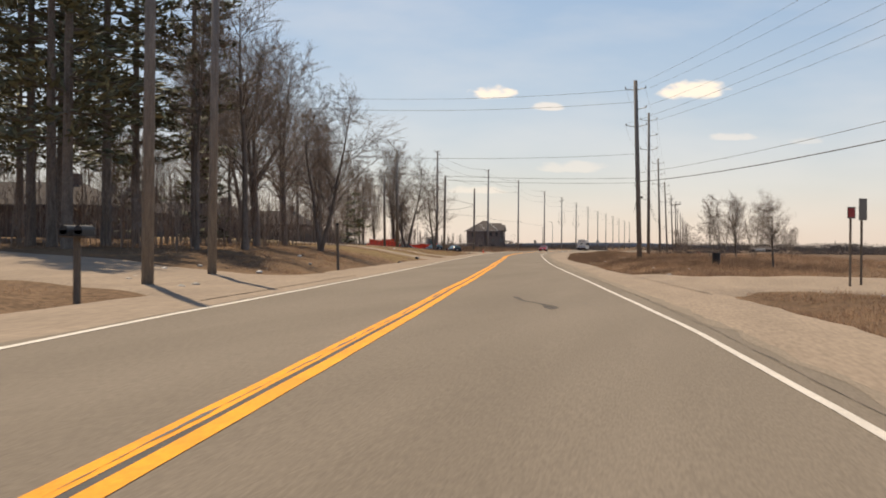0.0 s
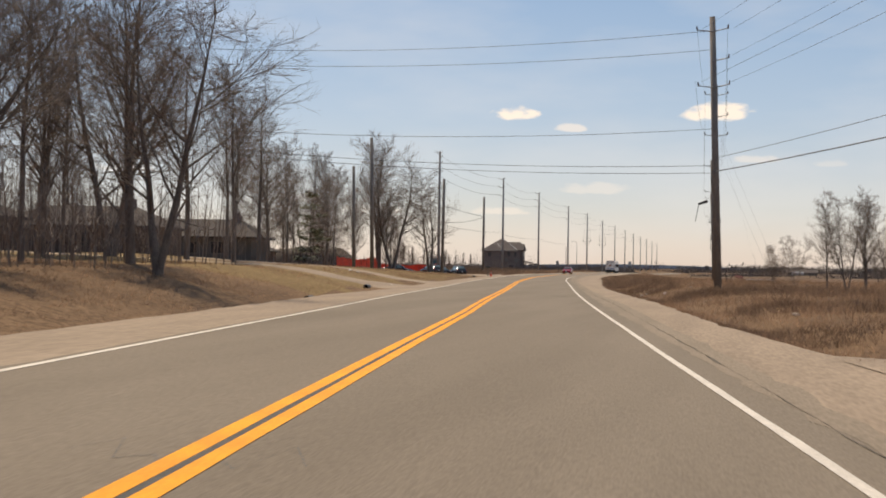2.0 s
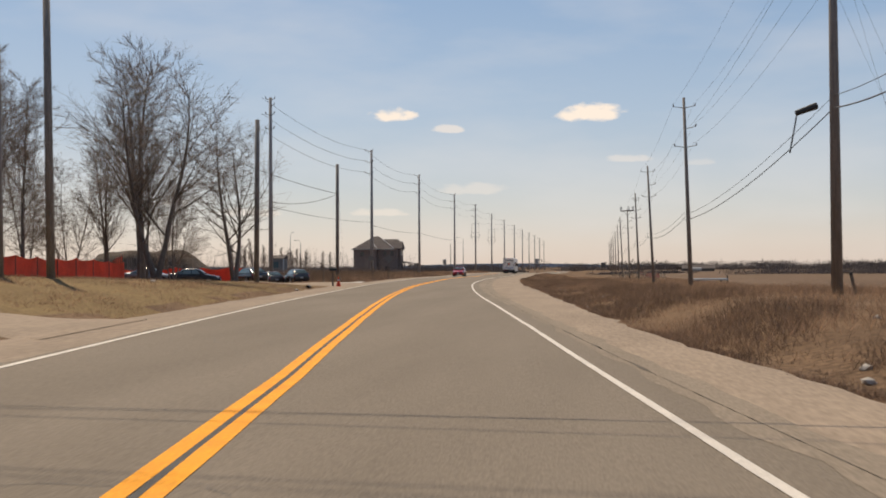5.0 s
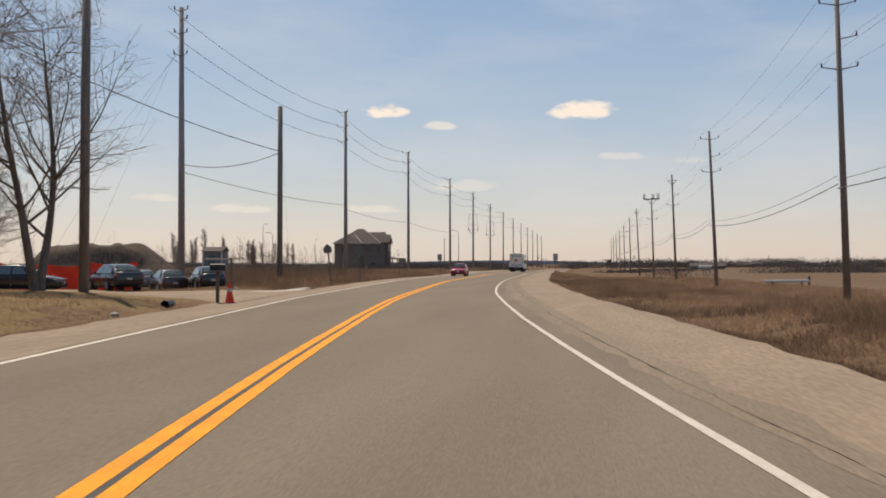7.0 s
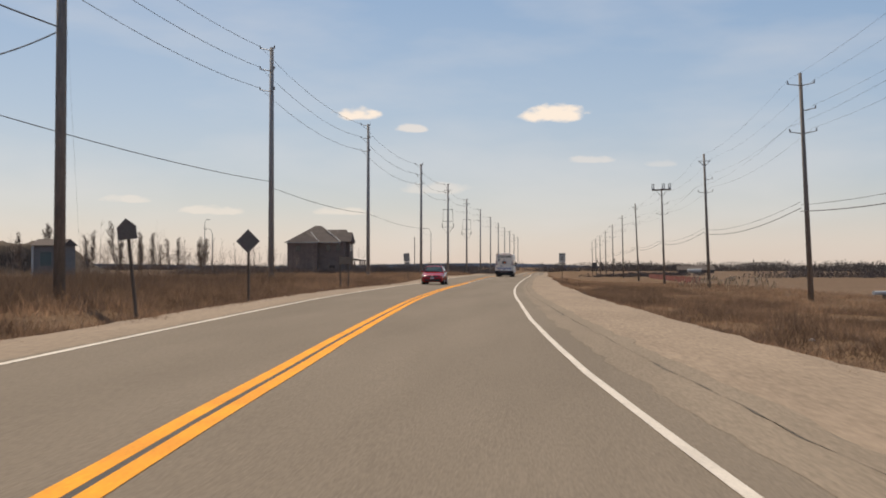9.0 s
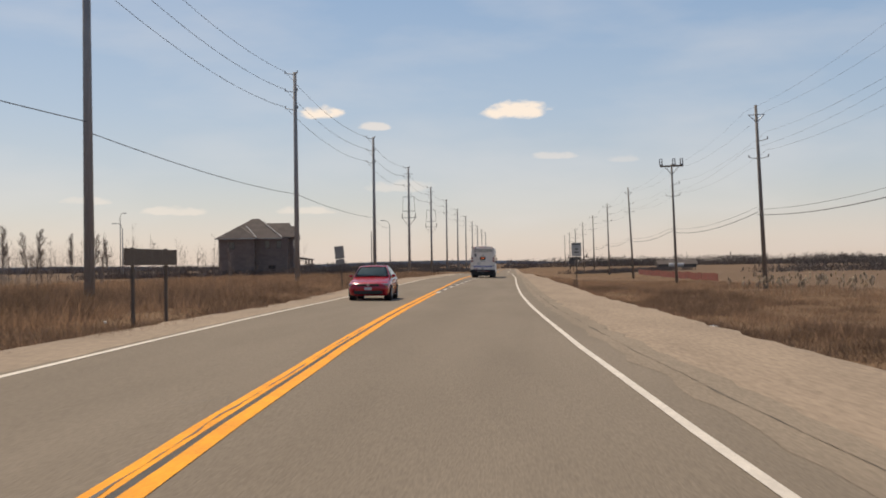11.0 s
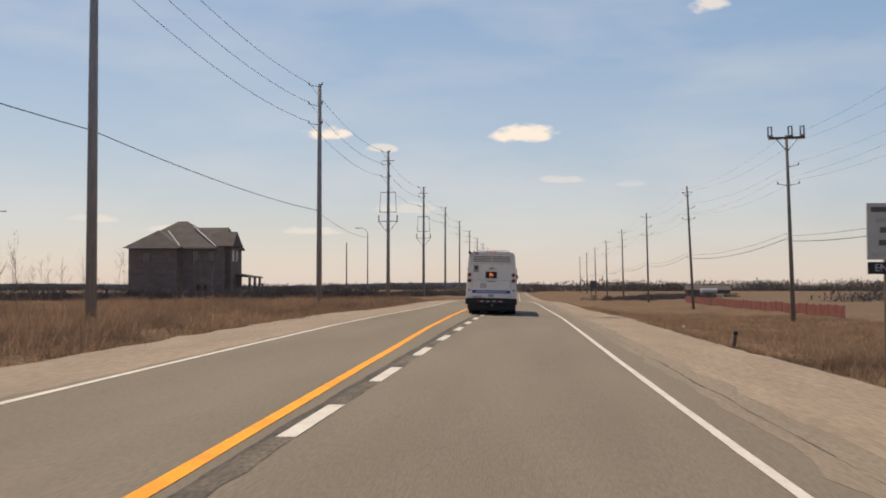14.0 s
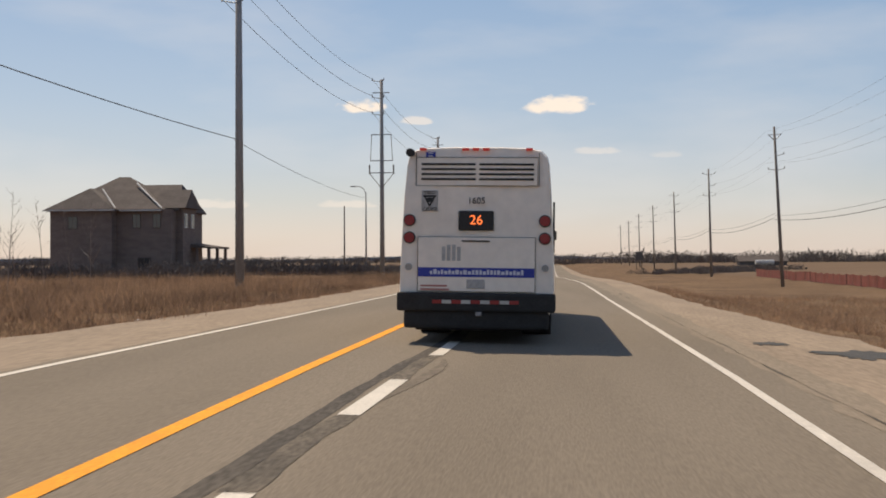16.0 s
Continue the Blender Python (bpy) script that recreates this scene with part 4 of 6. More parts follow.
# ---- trees ----
def limb(vs, fs, a, b, r0, r1, sides):
    """A tapered stick from a to b, as rings in plain lists."""
    ax = (b - a)
    if ax.length < 1e-4:
        return
    q = ax.to_track_quat("Z", "Y")
    u, v = q @ Vector((1, 0, 0)), q @ Vector((0, 1, 0))
    k = len(vs)
    for p, r in ((a, r0), (b, r1)):
        for i in range(sides):
            t = math.tau * i / sides
            vs.append(tuple(p + u * (r * math.cos(t)) + v * (r * math.sin(t))))
    for i in range(sides):
        j = (i + 1) % sides
        fs.append((k + i, k + j, k + sides + j, k + sides + i))


def sprig(vs, fs, a, b, r):
    """A thin twig that ends in a point."""
    w = (b - a).cross(Vector((a.y - b.z, b.x + 0.3, a.z - b.y + 0.2))).normalized() * r
    k = len(vs)
    vs.extend([tuple(a - w), tuple(a + w), tuple(b)])
    fs.append((k, k + 1, k + 2))


def bare_tree(name, seed, height, spread, forks=1, fine=5, label="", trunk_r=None, first=0.3, reach=0.33):
    """A leafless broadleaf tree: a trunk with limbs, and a crown of fine twigs."""
    r = random.Random(seed)
    wood, wf, twig, tf = [], [], [], []
    tr = trunk_r or height * 0.0122

    def stick(p, d, length, rad, depth):
        """One limb, bending upward, with shorter ones along it."""
        steps = (11, 5, 3, 2, 1)[depth]
        seg = length / steps
        base = rad
        for i in range(steps):
            wob = (0.05, 0.13, 0.16, 0.2, 0.22)[depth]
            d = (d + Vector((r.uniform(-1, 1), r.uniform(-1, 1), r.uniform(-0.6, 0.8))) * wob + Vector((0, 0, 0.05))).normalized()
            q = p + d * seg
            r1 = base * (1 - (0.9, 0.8, 0.75, 0.5, 0.4)[depth] * (i + 1) / steps)
            if depth <= 1:
                limb(wood, wf, p, q, rad, r1, 8 if depth == 0 else 5)
            elif depth == 2:
                limb(wood, wf, p, q, max(rad, 0.016), max(r1, 0.013), 4)
            elif depth == 3:
                limb(twig, tf, p, q, max(rad, 0.009), max(r1, 0.006), 3)
            else:
                sprig(twig, tf, p, q, max(rad, 0.007))
            kids = (1.9, 1.6, 1.8, 1.7, 0)[depth] if (i or depth) else 1.0
            n = int(kids) + (r.random() < kids % 1)
            for _ in range(n if depth < 4 else 0):
                az = r.uniform(0, math.tau)
                out = Vector((math.cos(az), math.sin(az), 0))
                out = (out - d * out.dot(d)).normalized()
                up = r.uniform(0.45, 1.0)
                side = (d * up + out * spread * r.uniform(0.75, 1.25)).normalized()
                f = i / steps
                ln = (height * reach * (1 - 0.62 * f), length * 0.55 * (1 - 0.4 * f), length * 0.6, length * 0.8, 0)[depth] * r.uniform(0.7, 1.15)
                stick(p.lerp(q, r.random()), side, ln, max(r1, base * 0.3) * (0.46, 0.55, 0.55, 0.6, 0)[depth], depth + 1)
            p, rad = q, r1

    for f in range(forks):
        lean = Vector((r.uniform(-1, 1), r.uniform(-1, 1), 0)) * (0.25 if forks > 1 else 0.05)
        d = (Vector((0, 0, 1)) + lean).normalized()
        b0 = Vector((r.uniform(-1, 1), r.uniform(-1, 1), 0)) * (0.25 if forks > 1 else 0)
        b1 = b0 + d * height * first * r.uniform(0.85, 1.1)
        limb(wood, wf, b0 - Vector((0, 0, 0.4)), b0 + d * 0.5, tr * 1.5, tr * 1.05, 9)
        limb(wood, wf, b0 + d * 0.5, b1, tr * 1.05, tr * 0.9, 9)
        stick(b1, d, height * (1 - first) * 0.9, tr * 0.9, 0)
    ob = tagged(new(name), label, "tree")
    for nm, vs, fs, mat in (("trunk", wood, wf, M_BARK), ("crown", twig, tf, M_TWIG)):
        o = mesh_object(nm, vs, fs, mat, smooth=True)
        o.parent = ob
        zs = [v[2] for v in vs]
        ob["top"] = max(ob.get("top", 0.0), max(zs))
    return ob


def pine_tree(seed, height, clear, reach, label, density=1.0):
    """A conifer: a straight trunk, whorls of boughs and many flat sprays of needles."""
    r = random.Random(seed)
    wood, wf, nv, nf = [], [], [], []
    top = Vector((r.uniform(-0.3, 0.3), r.uniform(-0.3, 0.3), height))
    tr = height * 0.0112
    prev = Vector((0, 0, -0.4))
    for i in range(1, 9):
        q = Vector((0, 0, 0)).lerp(top, i / 8)
        limb(wood, wf, prev, q, tr * (1 - 0.8 * (i - 1) / 8), tr * (1 - 0.8 * i / 8), 9)
        prev = q
    z = clear
    while z < height - 0.2:
        f = (z - clear) / (height - clear)
        n = r.randint(3, 6)
        for _ in range(n):
            az = r.uniform(0, math.tau)
            ln = reach * (1 - f) ** 0.7 * r.uniform(0.55, 1.1) + 0.3
            d = Vector((math.cos(az), math.sin(az), r.uniform(-0.18, 0.22))).normalized()
            a = Vector((0, 0, 0)).lerp(top, z / height)
            b = a + d * ln
            limb(wood, wf, a, b, 0.05, 0.012, 4)
            m = int(ln * 16 * density)
            for k in range(m):
                t = 0.25 + 0.75 * (k + r.random()) / m
                c = a.lerp(b, t) + Vector((r.uniform(-0.4, 0.4), r.uniform(-0.4, 0.4), r.uniform(-0.22, 0.28)))
                s = r.uniform(0.18, 0.4)
                u = (d + Vector((r.uniform(-0.9, 0.9), r.uniform(-0.9, 0.9), r.uniform(-0.4, 0.6)))).normalized() * s
                w = u.cross(Vector((r.uniform(-1, 1), r.uniform(-1, 1), 1))).normalized() * s * 0.32
                q = len(nv)
                nv.extend([tuple(c - u), tuple(c + w), tuple(c + u), tuple(c - w)])
                nf.append((q, q + 1, q + 2, q + 3))
        z += r.uniform(0.6, 1.3)
    ob = tagged(new("pine_tree"), label, "tree")
    for nm, vs, fs, mat in (("trunk", wood, wf, M_BARK), ("crown", nv, nf, M_NEEDLE)):
        o = mesh_object(nm, vs, fs, mat)
        o.parent = ob
    ob["top"] = height
    return ob


def plant(model, x, y, height, turn, group="", label=""):
    s = height / model["top"]
    m = pose(x, y, land(x, y) - 0.05, 0, 0, turn) @ Matrix.Diagonal((s, s, s, 1))
    c = copy_thing(model, m)
    return tagged(c, label, "", group)


BARE = [bare_tree("bare_tree", 11, 17, 0.8, 1, 5, "tall leafless grey-barked tree with fine twigs", first=0.24),
        bare_tree("bare_tree", 12, 17, 0.55, 2, 5, "leafless twin-stemmed tree with upright limbs", first=0.2),
        bare_tree("bare_tree", 23, 17, 0.95, 2, 5, "broad leafless tree with spreading limbs", trunk_r=0.24, first=0.17, reach=0.46),
        bare_tree("bare_tree", 34, 17, 0.5, 1, 5, "slender leafless tree with upright twigs", trunk_r=0.15, first=0.26),
        bare_tree("bare_tree", 45, 17, 0.85, 3, 4, "leafless many-stemmed grey tree", trunk_r=0.12, first=0.1)]
PINES = [pine_tree(3, 24, 4.8, 4.6, "tall dark-green pine with a bare lower trunk", 0.85), pine_tree(5, 24, 6.2, 4.0, "tall dark-green pine with a bare lower trunk", 0.85)]
SPRUCE = pine_tree(8, 8, 0.9, 2.0, "small ragged dark evergreen", 0.8)
SAPLING = bare_tree("bare_tree", 57, 8, 0.36, 1, 4, "thin leafless sapling behind dry weeds", trunk_r=0.05, first=0.2, reach=0.26)
WOODS = "roadside woodland"
GROVE = [(-44.0, 119.0, 19.5, 0, 280), (-42.6, 105.0, 20.5, 2, 33), (-47.4, 134.0, 18.5, 3, 210), (-37.5, 113.0, 16.0, 3, 150), (-40.5, 120.0, 15.0, 3, 20), (-27.0, 82.0, 14.8, 2, 300), (-33.5, 91.0, 19.0, 1, 60), (-29.0, 73.0, 17.0, 1, 99),
         (-26.0, 64.0, 18.5, 0, 205), (-37.5, 83.0, 20.0, 1, 333), (-25.0, 55.0, 16.0, 3, 25)]
LAWN_TREES = [(-41.2, 184.5, 14.9, 2, 40), (-43.4, 174.5, 17.4, 2, 160), (-47.6, 182.0, 20.0, 1, 90), (-45.0, 135.6, 18.3, 0, 120), (-48.0, 145.0, 14.8, 2, 75), (-50.5, 165.5, 15.5, 3, 75),
              (-47.0, 160.0, 14.0, 3, 222), (-53.5, 176.0, 11.5, 4, 310), (-60.0, 180.0, 12.0, 1, 44), (-58.0, 160.0, 14.0, 3, 5)]
YARD_TREES = [(-36.5, 86.5, 17.0, 3, 45), (-46.0, 103.0, 19.0, 1, 255), (-49.0, 110.0, 19.0, 3, 330), (-44.5, 152.5, 11.0, 4, 130), (-48.0, 190.0, 10.0, 3, 80), (-47.5, 164.0, 13.0, 3, 10), (-53.0, 168.5, 14.0, 4, 60), (-55.5, 172.0, 12.0, 3, 130),
              (-50.5, 157.0, 15.0, 3, 200), (-61.0, 170.0, 13.0, 4, 250), (-44.8, 176.5, 11.0, 3, 300), (-46.0, 178.0, 13.5, 0, 15), (-52.0, 186.0, 12.5, 1, 140), (-57.0, 190.0, 12.0, 4, 70),
              (-49.0, 192.5, 9.5, 4, 260)]
for x, y, h, k, t in GROVE + LAWN_TREES + YARD_TREES:
    plant(BARE[k], x, y, h * 0.95, t, WOODS)
tr = random.Random(99)
spots = []
while len(spots) < 19:
    x, y = tr.uniform(-92, -30), tr.uniform(48, 168)
    lat = x - cx(y)
    if lat > -38 or (-72 < x < -48 and 128 < y < 160 and lat > -48) or any((x - a) ** 2 + (y - b) ** 2 < 12 for a, b in spots):
        continue
    spots.append((x, y))
    plant(BARE[tr.choice((0, 1, 3, 3, 3, 4))], x, y, tr.uniform(13, 21), tr.uniform(0, 360), WOODS)
for x, y, h, k, t in [(-31.0, 51.0, 26, 0, 0), (-35.0, 55.5, 27, 1, 80), (-36.5, 61.0, 25, 0, 160), (-31.0, 56.5, 27, 1, 220), (-34.2, 66.0, 26, 0, 310), (-29.0, 63.5, 24, 1, 140),
                      (-27.5, 46.5, 25, 0, 255), (-45.0, 70.0, 25, 0, 100)]:
    plant(PINES[k], x, y, h, t, "roadside pines")
for x, y, h, t in [(-42.5, 142.5, 7.2, 0), (-38.5, 74.0, 7.5, 100), (-32.5, 71.5, 9.0, 190)]:
    plant(SPRUCE, x, y, h, t, "young evergreens")
# field side
for x, y, h, k, t in [(5.8, 78.5, 5.6, 2, 50), (3.9, 119.3, 7.2, 4, 0), (5.2, 120.5, 6.8, 1, 80), (2.6, 119.0, 6.0, 3, 160), (7.2, 123.0, 6.4, 4, 210), (0.8, 122.0, 4.0, 4, 33), (-0.6, 124.0, 3.4, 4, 290),
                      (11.5, 128.0, 3.6, 4, 100), (14.0, 176.0, 5.5, 2, 140)]:
    plant(BARE[k], x, y, h, t, "field-edge trees")
# thin saplings behind the weeds on the housing side
for x, y, h in [(-70, 285, 6), (-74, 291, 7), (-66, 300, 6.5), (-80, 305, 8), (-61, 282, 5), (-57, 288, 5.5), (-85, 330, 8), (-78, 340, 7), (-64, 310, 6), (-90, 360, 9), (-83, 372, 8), (-95, 395, 9), (-72, 318, 5.5), (-55, 262, 4.5), (-60, 268, 5), (-67, 272, 5.5), (-99, 420, 9)]:
    plant(SAPLING, x, y, h * 0.85, x * 37 % 360, "thin saplings", "thin leafless sapling behind dry weeds")
SAPLING.matrix_world = pose(-88, 345, land(-88, 345) - 0.05)
tagged(SAPLING, "", "", "thin saplings")
for ob in BARE + PINES + [SPRUCE]:
    x, y = {0: (-88, 70), 1: (-95, 85), 2: (-99, 100), 3: (-90, 120), 4: (-97, 135), 5: (-60, 60), 6: (-66, 68), 7: (-70, 90)}[(BARE + PINES + [SPRUCE]).index(ob)]
    ob.matrix_world = pose(x, y, land(x, y) - 0.05)
    tagged(ob, "", "", WOODS)


# ---- far woods and hills ----
def far_woods(name, x0, y0, x1, y1, h, seed, label, count=900, depth=40, width=1.0):
    """A distant belt of leafless trees and scrub: rounded crowns of small loose twig scraps, uneven in height."""
    r = np.random.RandomState(seed)
    n, m = count // 3, 230
    t = r.rand(n)
    px, py = x0 + (x1 - x0) * t + r.uniform(-depth, depth, n), y0 + (y1 - y0) * t + r.uniform(-depth, depth, n)
    pz = np.array([land(x, y) - 0.3 for x, y in zip(px, py)])
    tall = h * np.array([0.68 + 0.4 * noise.noise((x * 0.018, y * 0.018, seed)) for x, y in zip(px, py)]) + h * r.uniform(0.0, 0.25, n)
    wide = width * (0.35 * h + 0.45 * tall) * r.uniform(0.7, 1.3, n)
    rad, ang, up = np.sqrt(r.rand(n, m)), r.rand(n, m) * math.tau, r.rand(n, m) ** 0.75
    c = np.stack([px[:, None] + wide[:, None] * rad * np.cos(ang), py[:, None] + wide[:, None] * rad * np.sin(ang),
                  pz[:, None] + tall[:, None] * np.sqrt(1.02 - rad ** 2) * up], -1).reshape(-1, 1, 3)
    size = (0.022 + 0.04 * r.rand(n, m, 1, 1)) * (tall * 0.6 + h * 0.4)[:, None, None, None]
    vs = (c + r.normal(0, 1, (n * m, 3, 3)) * size.reshape(-1, 1, 1) * np.array([0.8, 0.8, 1.9])).reshape(-1, 3)
    vs[:, 2] = np.maximum(vs[:, 2], np.repeat(pz, m * 3) - 0.2)
    fs = np.arange(n * m * 3).reshape(-1, 3)
    return tagged(mesh_object(name, vs.tolist(), fs.tolist(), M_SCRUB), label, "woods", kind="stuff")


def thicket(count, seed, spot, label):
    """Thin young trees and brush: a stem and rising twigs each, in one sheet of slivers."""
    r = random.Random(seed)
    vs, fs = [], []

    def sliver(a, b, w):
        k = len(vs)
        d = Vector((r.uniform(-1, 1), r.uniform(-1, 1), 0)).normalized() * w
        vs.extend([tuple(a - d), tuple(a + d), tuple(b)])
        fs.append((k, k + 1, k + 2))

    for i in range(count):
        x, y, h = spot(r)
        o = Vector((x, y, land(x, y) - 0.1))
        top = o + Vector((r.uniform(-0.1, 0.1) * h, r.uniform(-0.1, 0.1) * h, h))
        sliver(o, top, 0.006 * h)
        sliver(o, top, 0.006 * h)
        for k in range(16):
            t = r.uniform(0.2, 0.92)
            a = o.lerp(top, t)
            q = r.uniform(0, math.tau)
            ln = h * r.uniform(0.1, 0.3) * (1.15 - t)
            b = a + Vector((math.cos(q) * ln, math.sin(q) * ln, ln * r.uniform(0.5, 1.6)))
            sliver(a, b, 0.017)
            for _ in range(2):
                c = a.lerp(b, r.uniform(0.3, 0.9))
                sliver(c, c + (b - a) * 0.4 + Vector((r.uniform(-1, 1), r.uniform(-1, 1), r.uniform(0, 1))) * ln * 0.3, 0.01)
    return tagged(mesh_object("undergrowth", vs, fs, M_TWIG), label, "woods", kind="stuff")


def behind_houses(r):
    while True:
        x, y = r.uniform(-112, -34), r.uniform(46, 176)
        lat = x - cx(y)
        if lat > -24 or any(abs(x - a) < 11 and -9 < y - b < 11 for a, b in ((-62, 132), (-59, 152), (-52, 79), (-60, 104))):
            continue
        if lat > -46 and r.random() < 0.55:
            continue
        return x, y, r.uniform(4, 12) if lat < -46 else r.uniform(2.5, 8)


thicket(420, 79, lambda r: (lambda y: (on_road(y, -r.uniform(17, 30)), y, r.uniform(2.0, 6.5)))(r.uniform(48, 104)), "thin leafless undergrowth between roadside trunks")
thicket(1900, 77, behind_houses, "thin leafless young trees and brush around the houses")
thicket(330, 78, lambda r: (r.uniform(-105, -58), r.uniform(275, 400), r.uniform(2.0, 6.5)), "thin leafless saplings beyond the dry weeds")


M_SCRUB = material("distant_scrub", (0.135, 0.112, 0.1), 0.95, var=0.2, scale=0.05, fine=0.4, bump=0, tint=(0.175, 0.145, 0.122), spec=0.05, island=0.15)
# the hills' blue-grey is distance haze put into their base colour
M_HAZEHILL = material("hazed_hills", (0.30, 0.33, 0.38), 0.95, var=0.12, scale=0.004, fine=0.02, bump=0)
far_woods("distant_woods", 60, 560, 520, 760, 4.2, 1, "distant dark belt of leafless trees across the field", 1300, 25, 2.0)
far_woods("distant_woods", -15, 1000, 420, 1150, 8.0, 3, "distant dark belt of leafless trees on the horizon", 900, 40, 2.0)
far_woods("distant_woods", -420, 900, -70, 1000, 5.0, 4, "distant dark belt of leafless trees on the horizon", 900, 40, 2.2)
far_woods("hedgerow", -120, 470, -52, 500, 1.5, 5, "low dark hedge of leafless bushes", 900, 6, 1.3)
far_woods("hedgerow", -70, 446, -52, 452, 2.1, 12, "dark tangled brush beside a house", 360, 4, 1.2)
far_woods("hedgerow", -104, 424, -66, 430, 1.8, 11, "dark tangled brush beside a house", 420, 4, 1.2)
far_woods("hedgerow", -53, 460, -44, 640, 1.6, 6, "low dark hedge of leafless bushes", 900, 3, 1.2)
far_woods("hedgerow", -6, 560, 30, 640, 2.0, 8, "low dark hedge of leafless bushes", 500, 8)
far_woods("distant_woods", -180, 180, -100, 40, 9, 10, "dense leafless woodland behind the houses", 900, 14, 0.6)
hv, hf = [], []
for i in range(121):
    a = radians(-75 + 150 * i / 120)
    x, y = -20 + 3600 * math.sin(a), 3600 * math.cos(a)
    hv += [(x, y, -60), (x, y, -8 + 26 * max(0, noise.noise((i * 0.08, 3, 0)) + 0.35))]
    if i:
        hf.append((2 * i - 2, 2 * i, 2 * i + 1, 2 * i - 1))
tagged(mesh_object("backdrop_hills", hv, hf, M_HAZEHILL, smooth=True), "low hills on the horizon with blue-grey haze in their colour", "hills", kind="structure")

# ---- cars ----
# tint lightened to teal: some of the sky's reflection is in the base colour
M_GLASS = material("sky_toned_glass", (0.10, 0.15, 0.15), 0.05, var=0.05, scale=1, fine=4, bump=0, spec=1.0)
M_RIM = material("alloy_rim", (0.45, 0.44, 0.42), 0.35, metal=0.8, var=0.1, scale=4, fine=20, bump=0)
M_LAMPGLASS = material("clear_lamp_lens", (0.3, 0.3, 0.31), 0.1, var=0.05, scale=4, fine=20, bump=0, spec=0.7)
M_AMBER = material("amber_lens", (0.6, 0.22, 0.03), 0.2, var=0.05, scale=4, fine=20, bump=0)
M_PLATE = material("licence_plate_blank", (0.5, 0.5, 0.5), 0.5, var=0.05, scale=4, fine=20, bump=0)


def paint(name, c):
    m = material(name, c, 0.22, var=0.04, scale=0.6, fine=5, bump=0, spec=0.5)
    m.node_tree.nodes["Principled BSDF"].inputs["Coat Weight"].default_value = 0.35
    m.node_tree.nodes["Principled BSDF"].inputs["Coat Roughness"].default_value = 0.06
    return m


def loft(rows, closed=True):
    bm = bmesh.new()
    vr = [[bm.verts.new(p) for p in row] for row in rows]
    k = len(vr[0])
    for a, b in zip(vr, vr[1:]):
        for i in range(k if closed else k - 1):
            bm.faces.new((a[i], a[(i + 1) % k], b[(i + 1) % k], b[i]))
    bm.faces.new(vr[0])
    bm.faces.new(list(reversed(vr[-1])))
    return bm


def refine(rows, k):
    """Points of a smooth curve through rows of numbers, k to each span."""
    out = []
    n = len(rows)
    for i in range(n - 1):
        p0, p1, p2, p3 = (np.array(rows[min(max(i + q, 0), n - 1)]) for q in (-1, 0, 1, 2))
        for q in range(k):
            t = q / k
            out.append(0.5 * (2 * p1 + (p2 - p0) * t + (2 * p0 - 5 * p1 + 4 * p2 - p3) * t * t + (3 * p1 - p0 - 3 * p2 + p3) * t ** 3))
    return [tuple(float(v) for v in p) for p in out] + [rows[-1]]


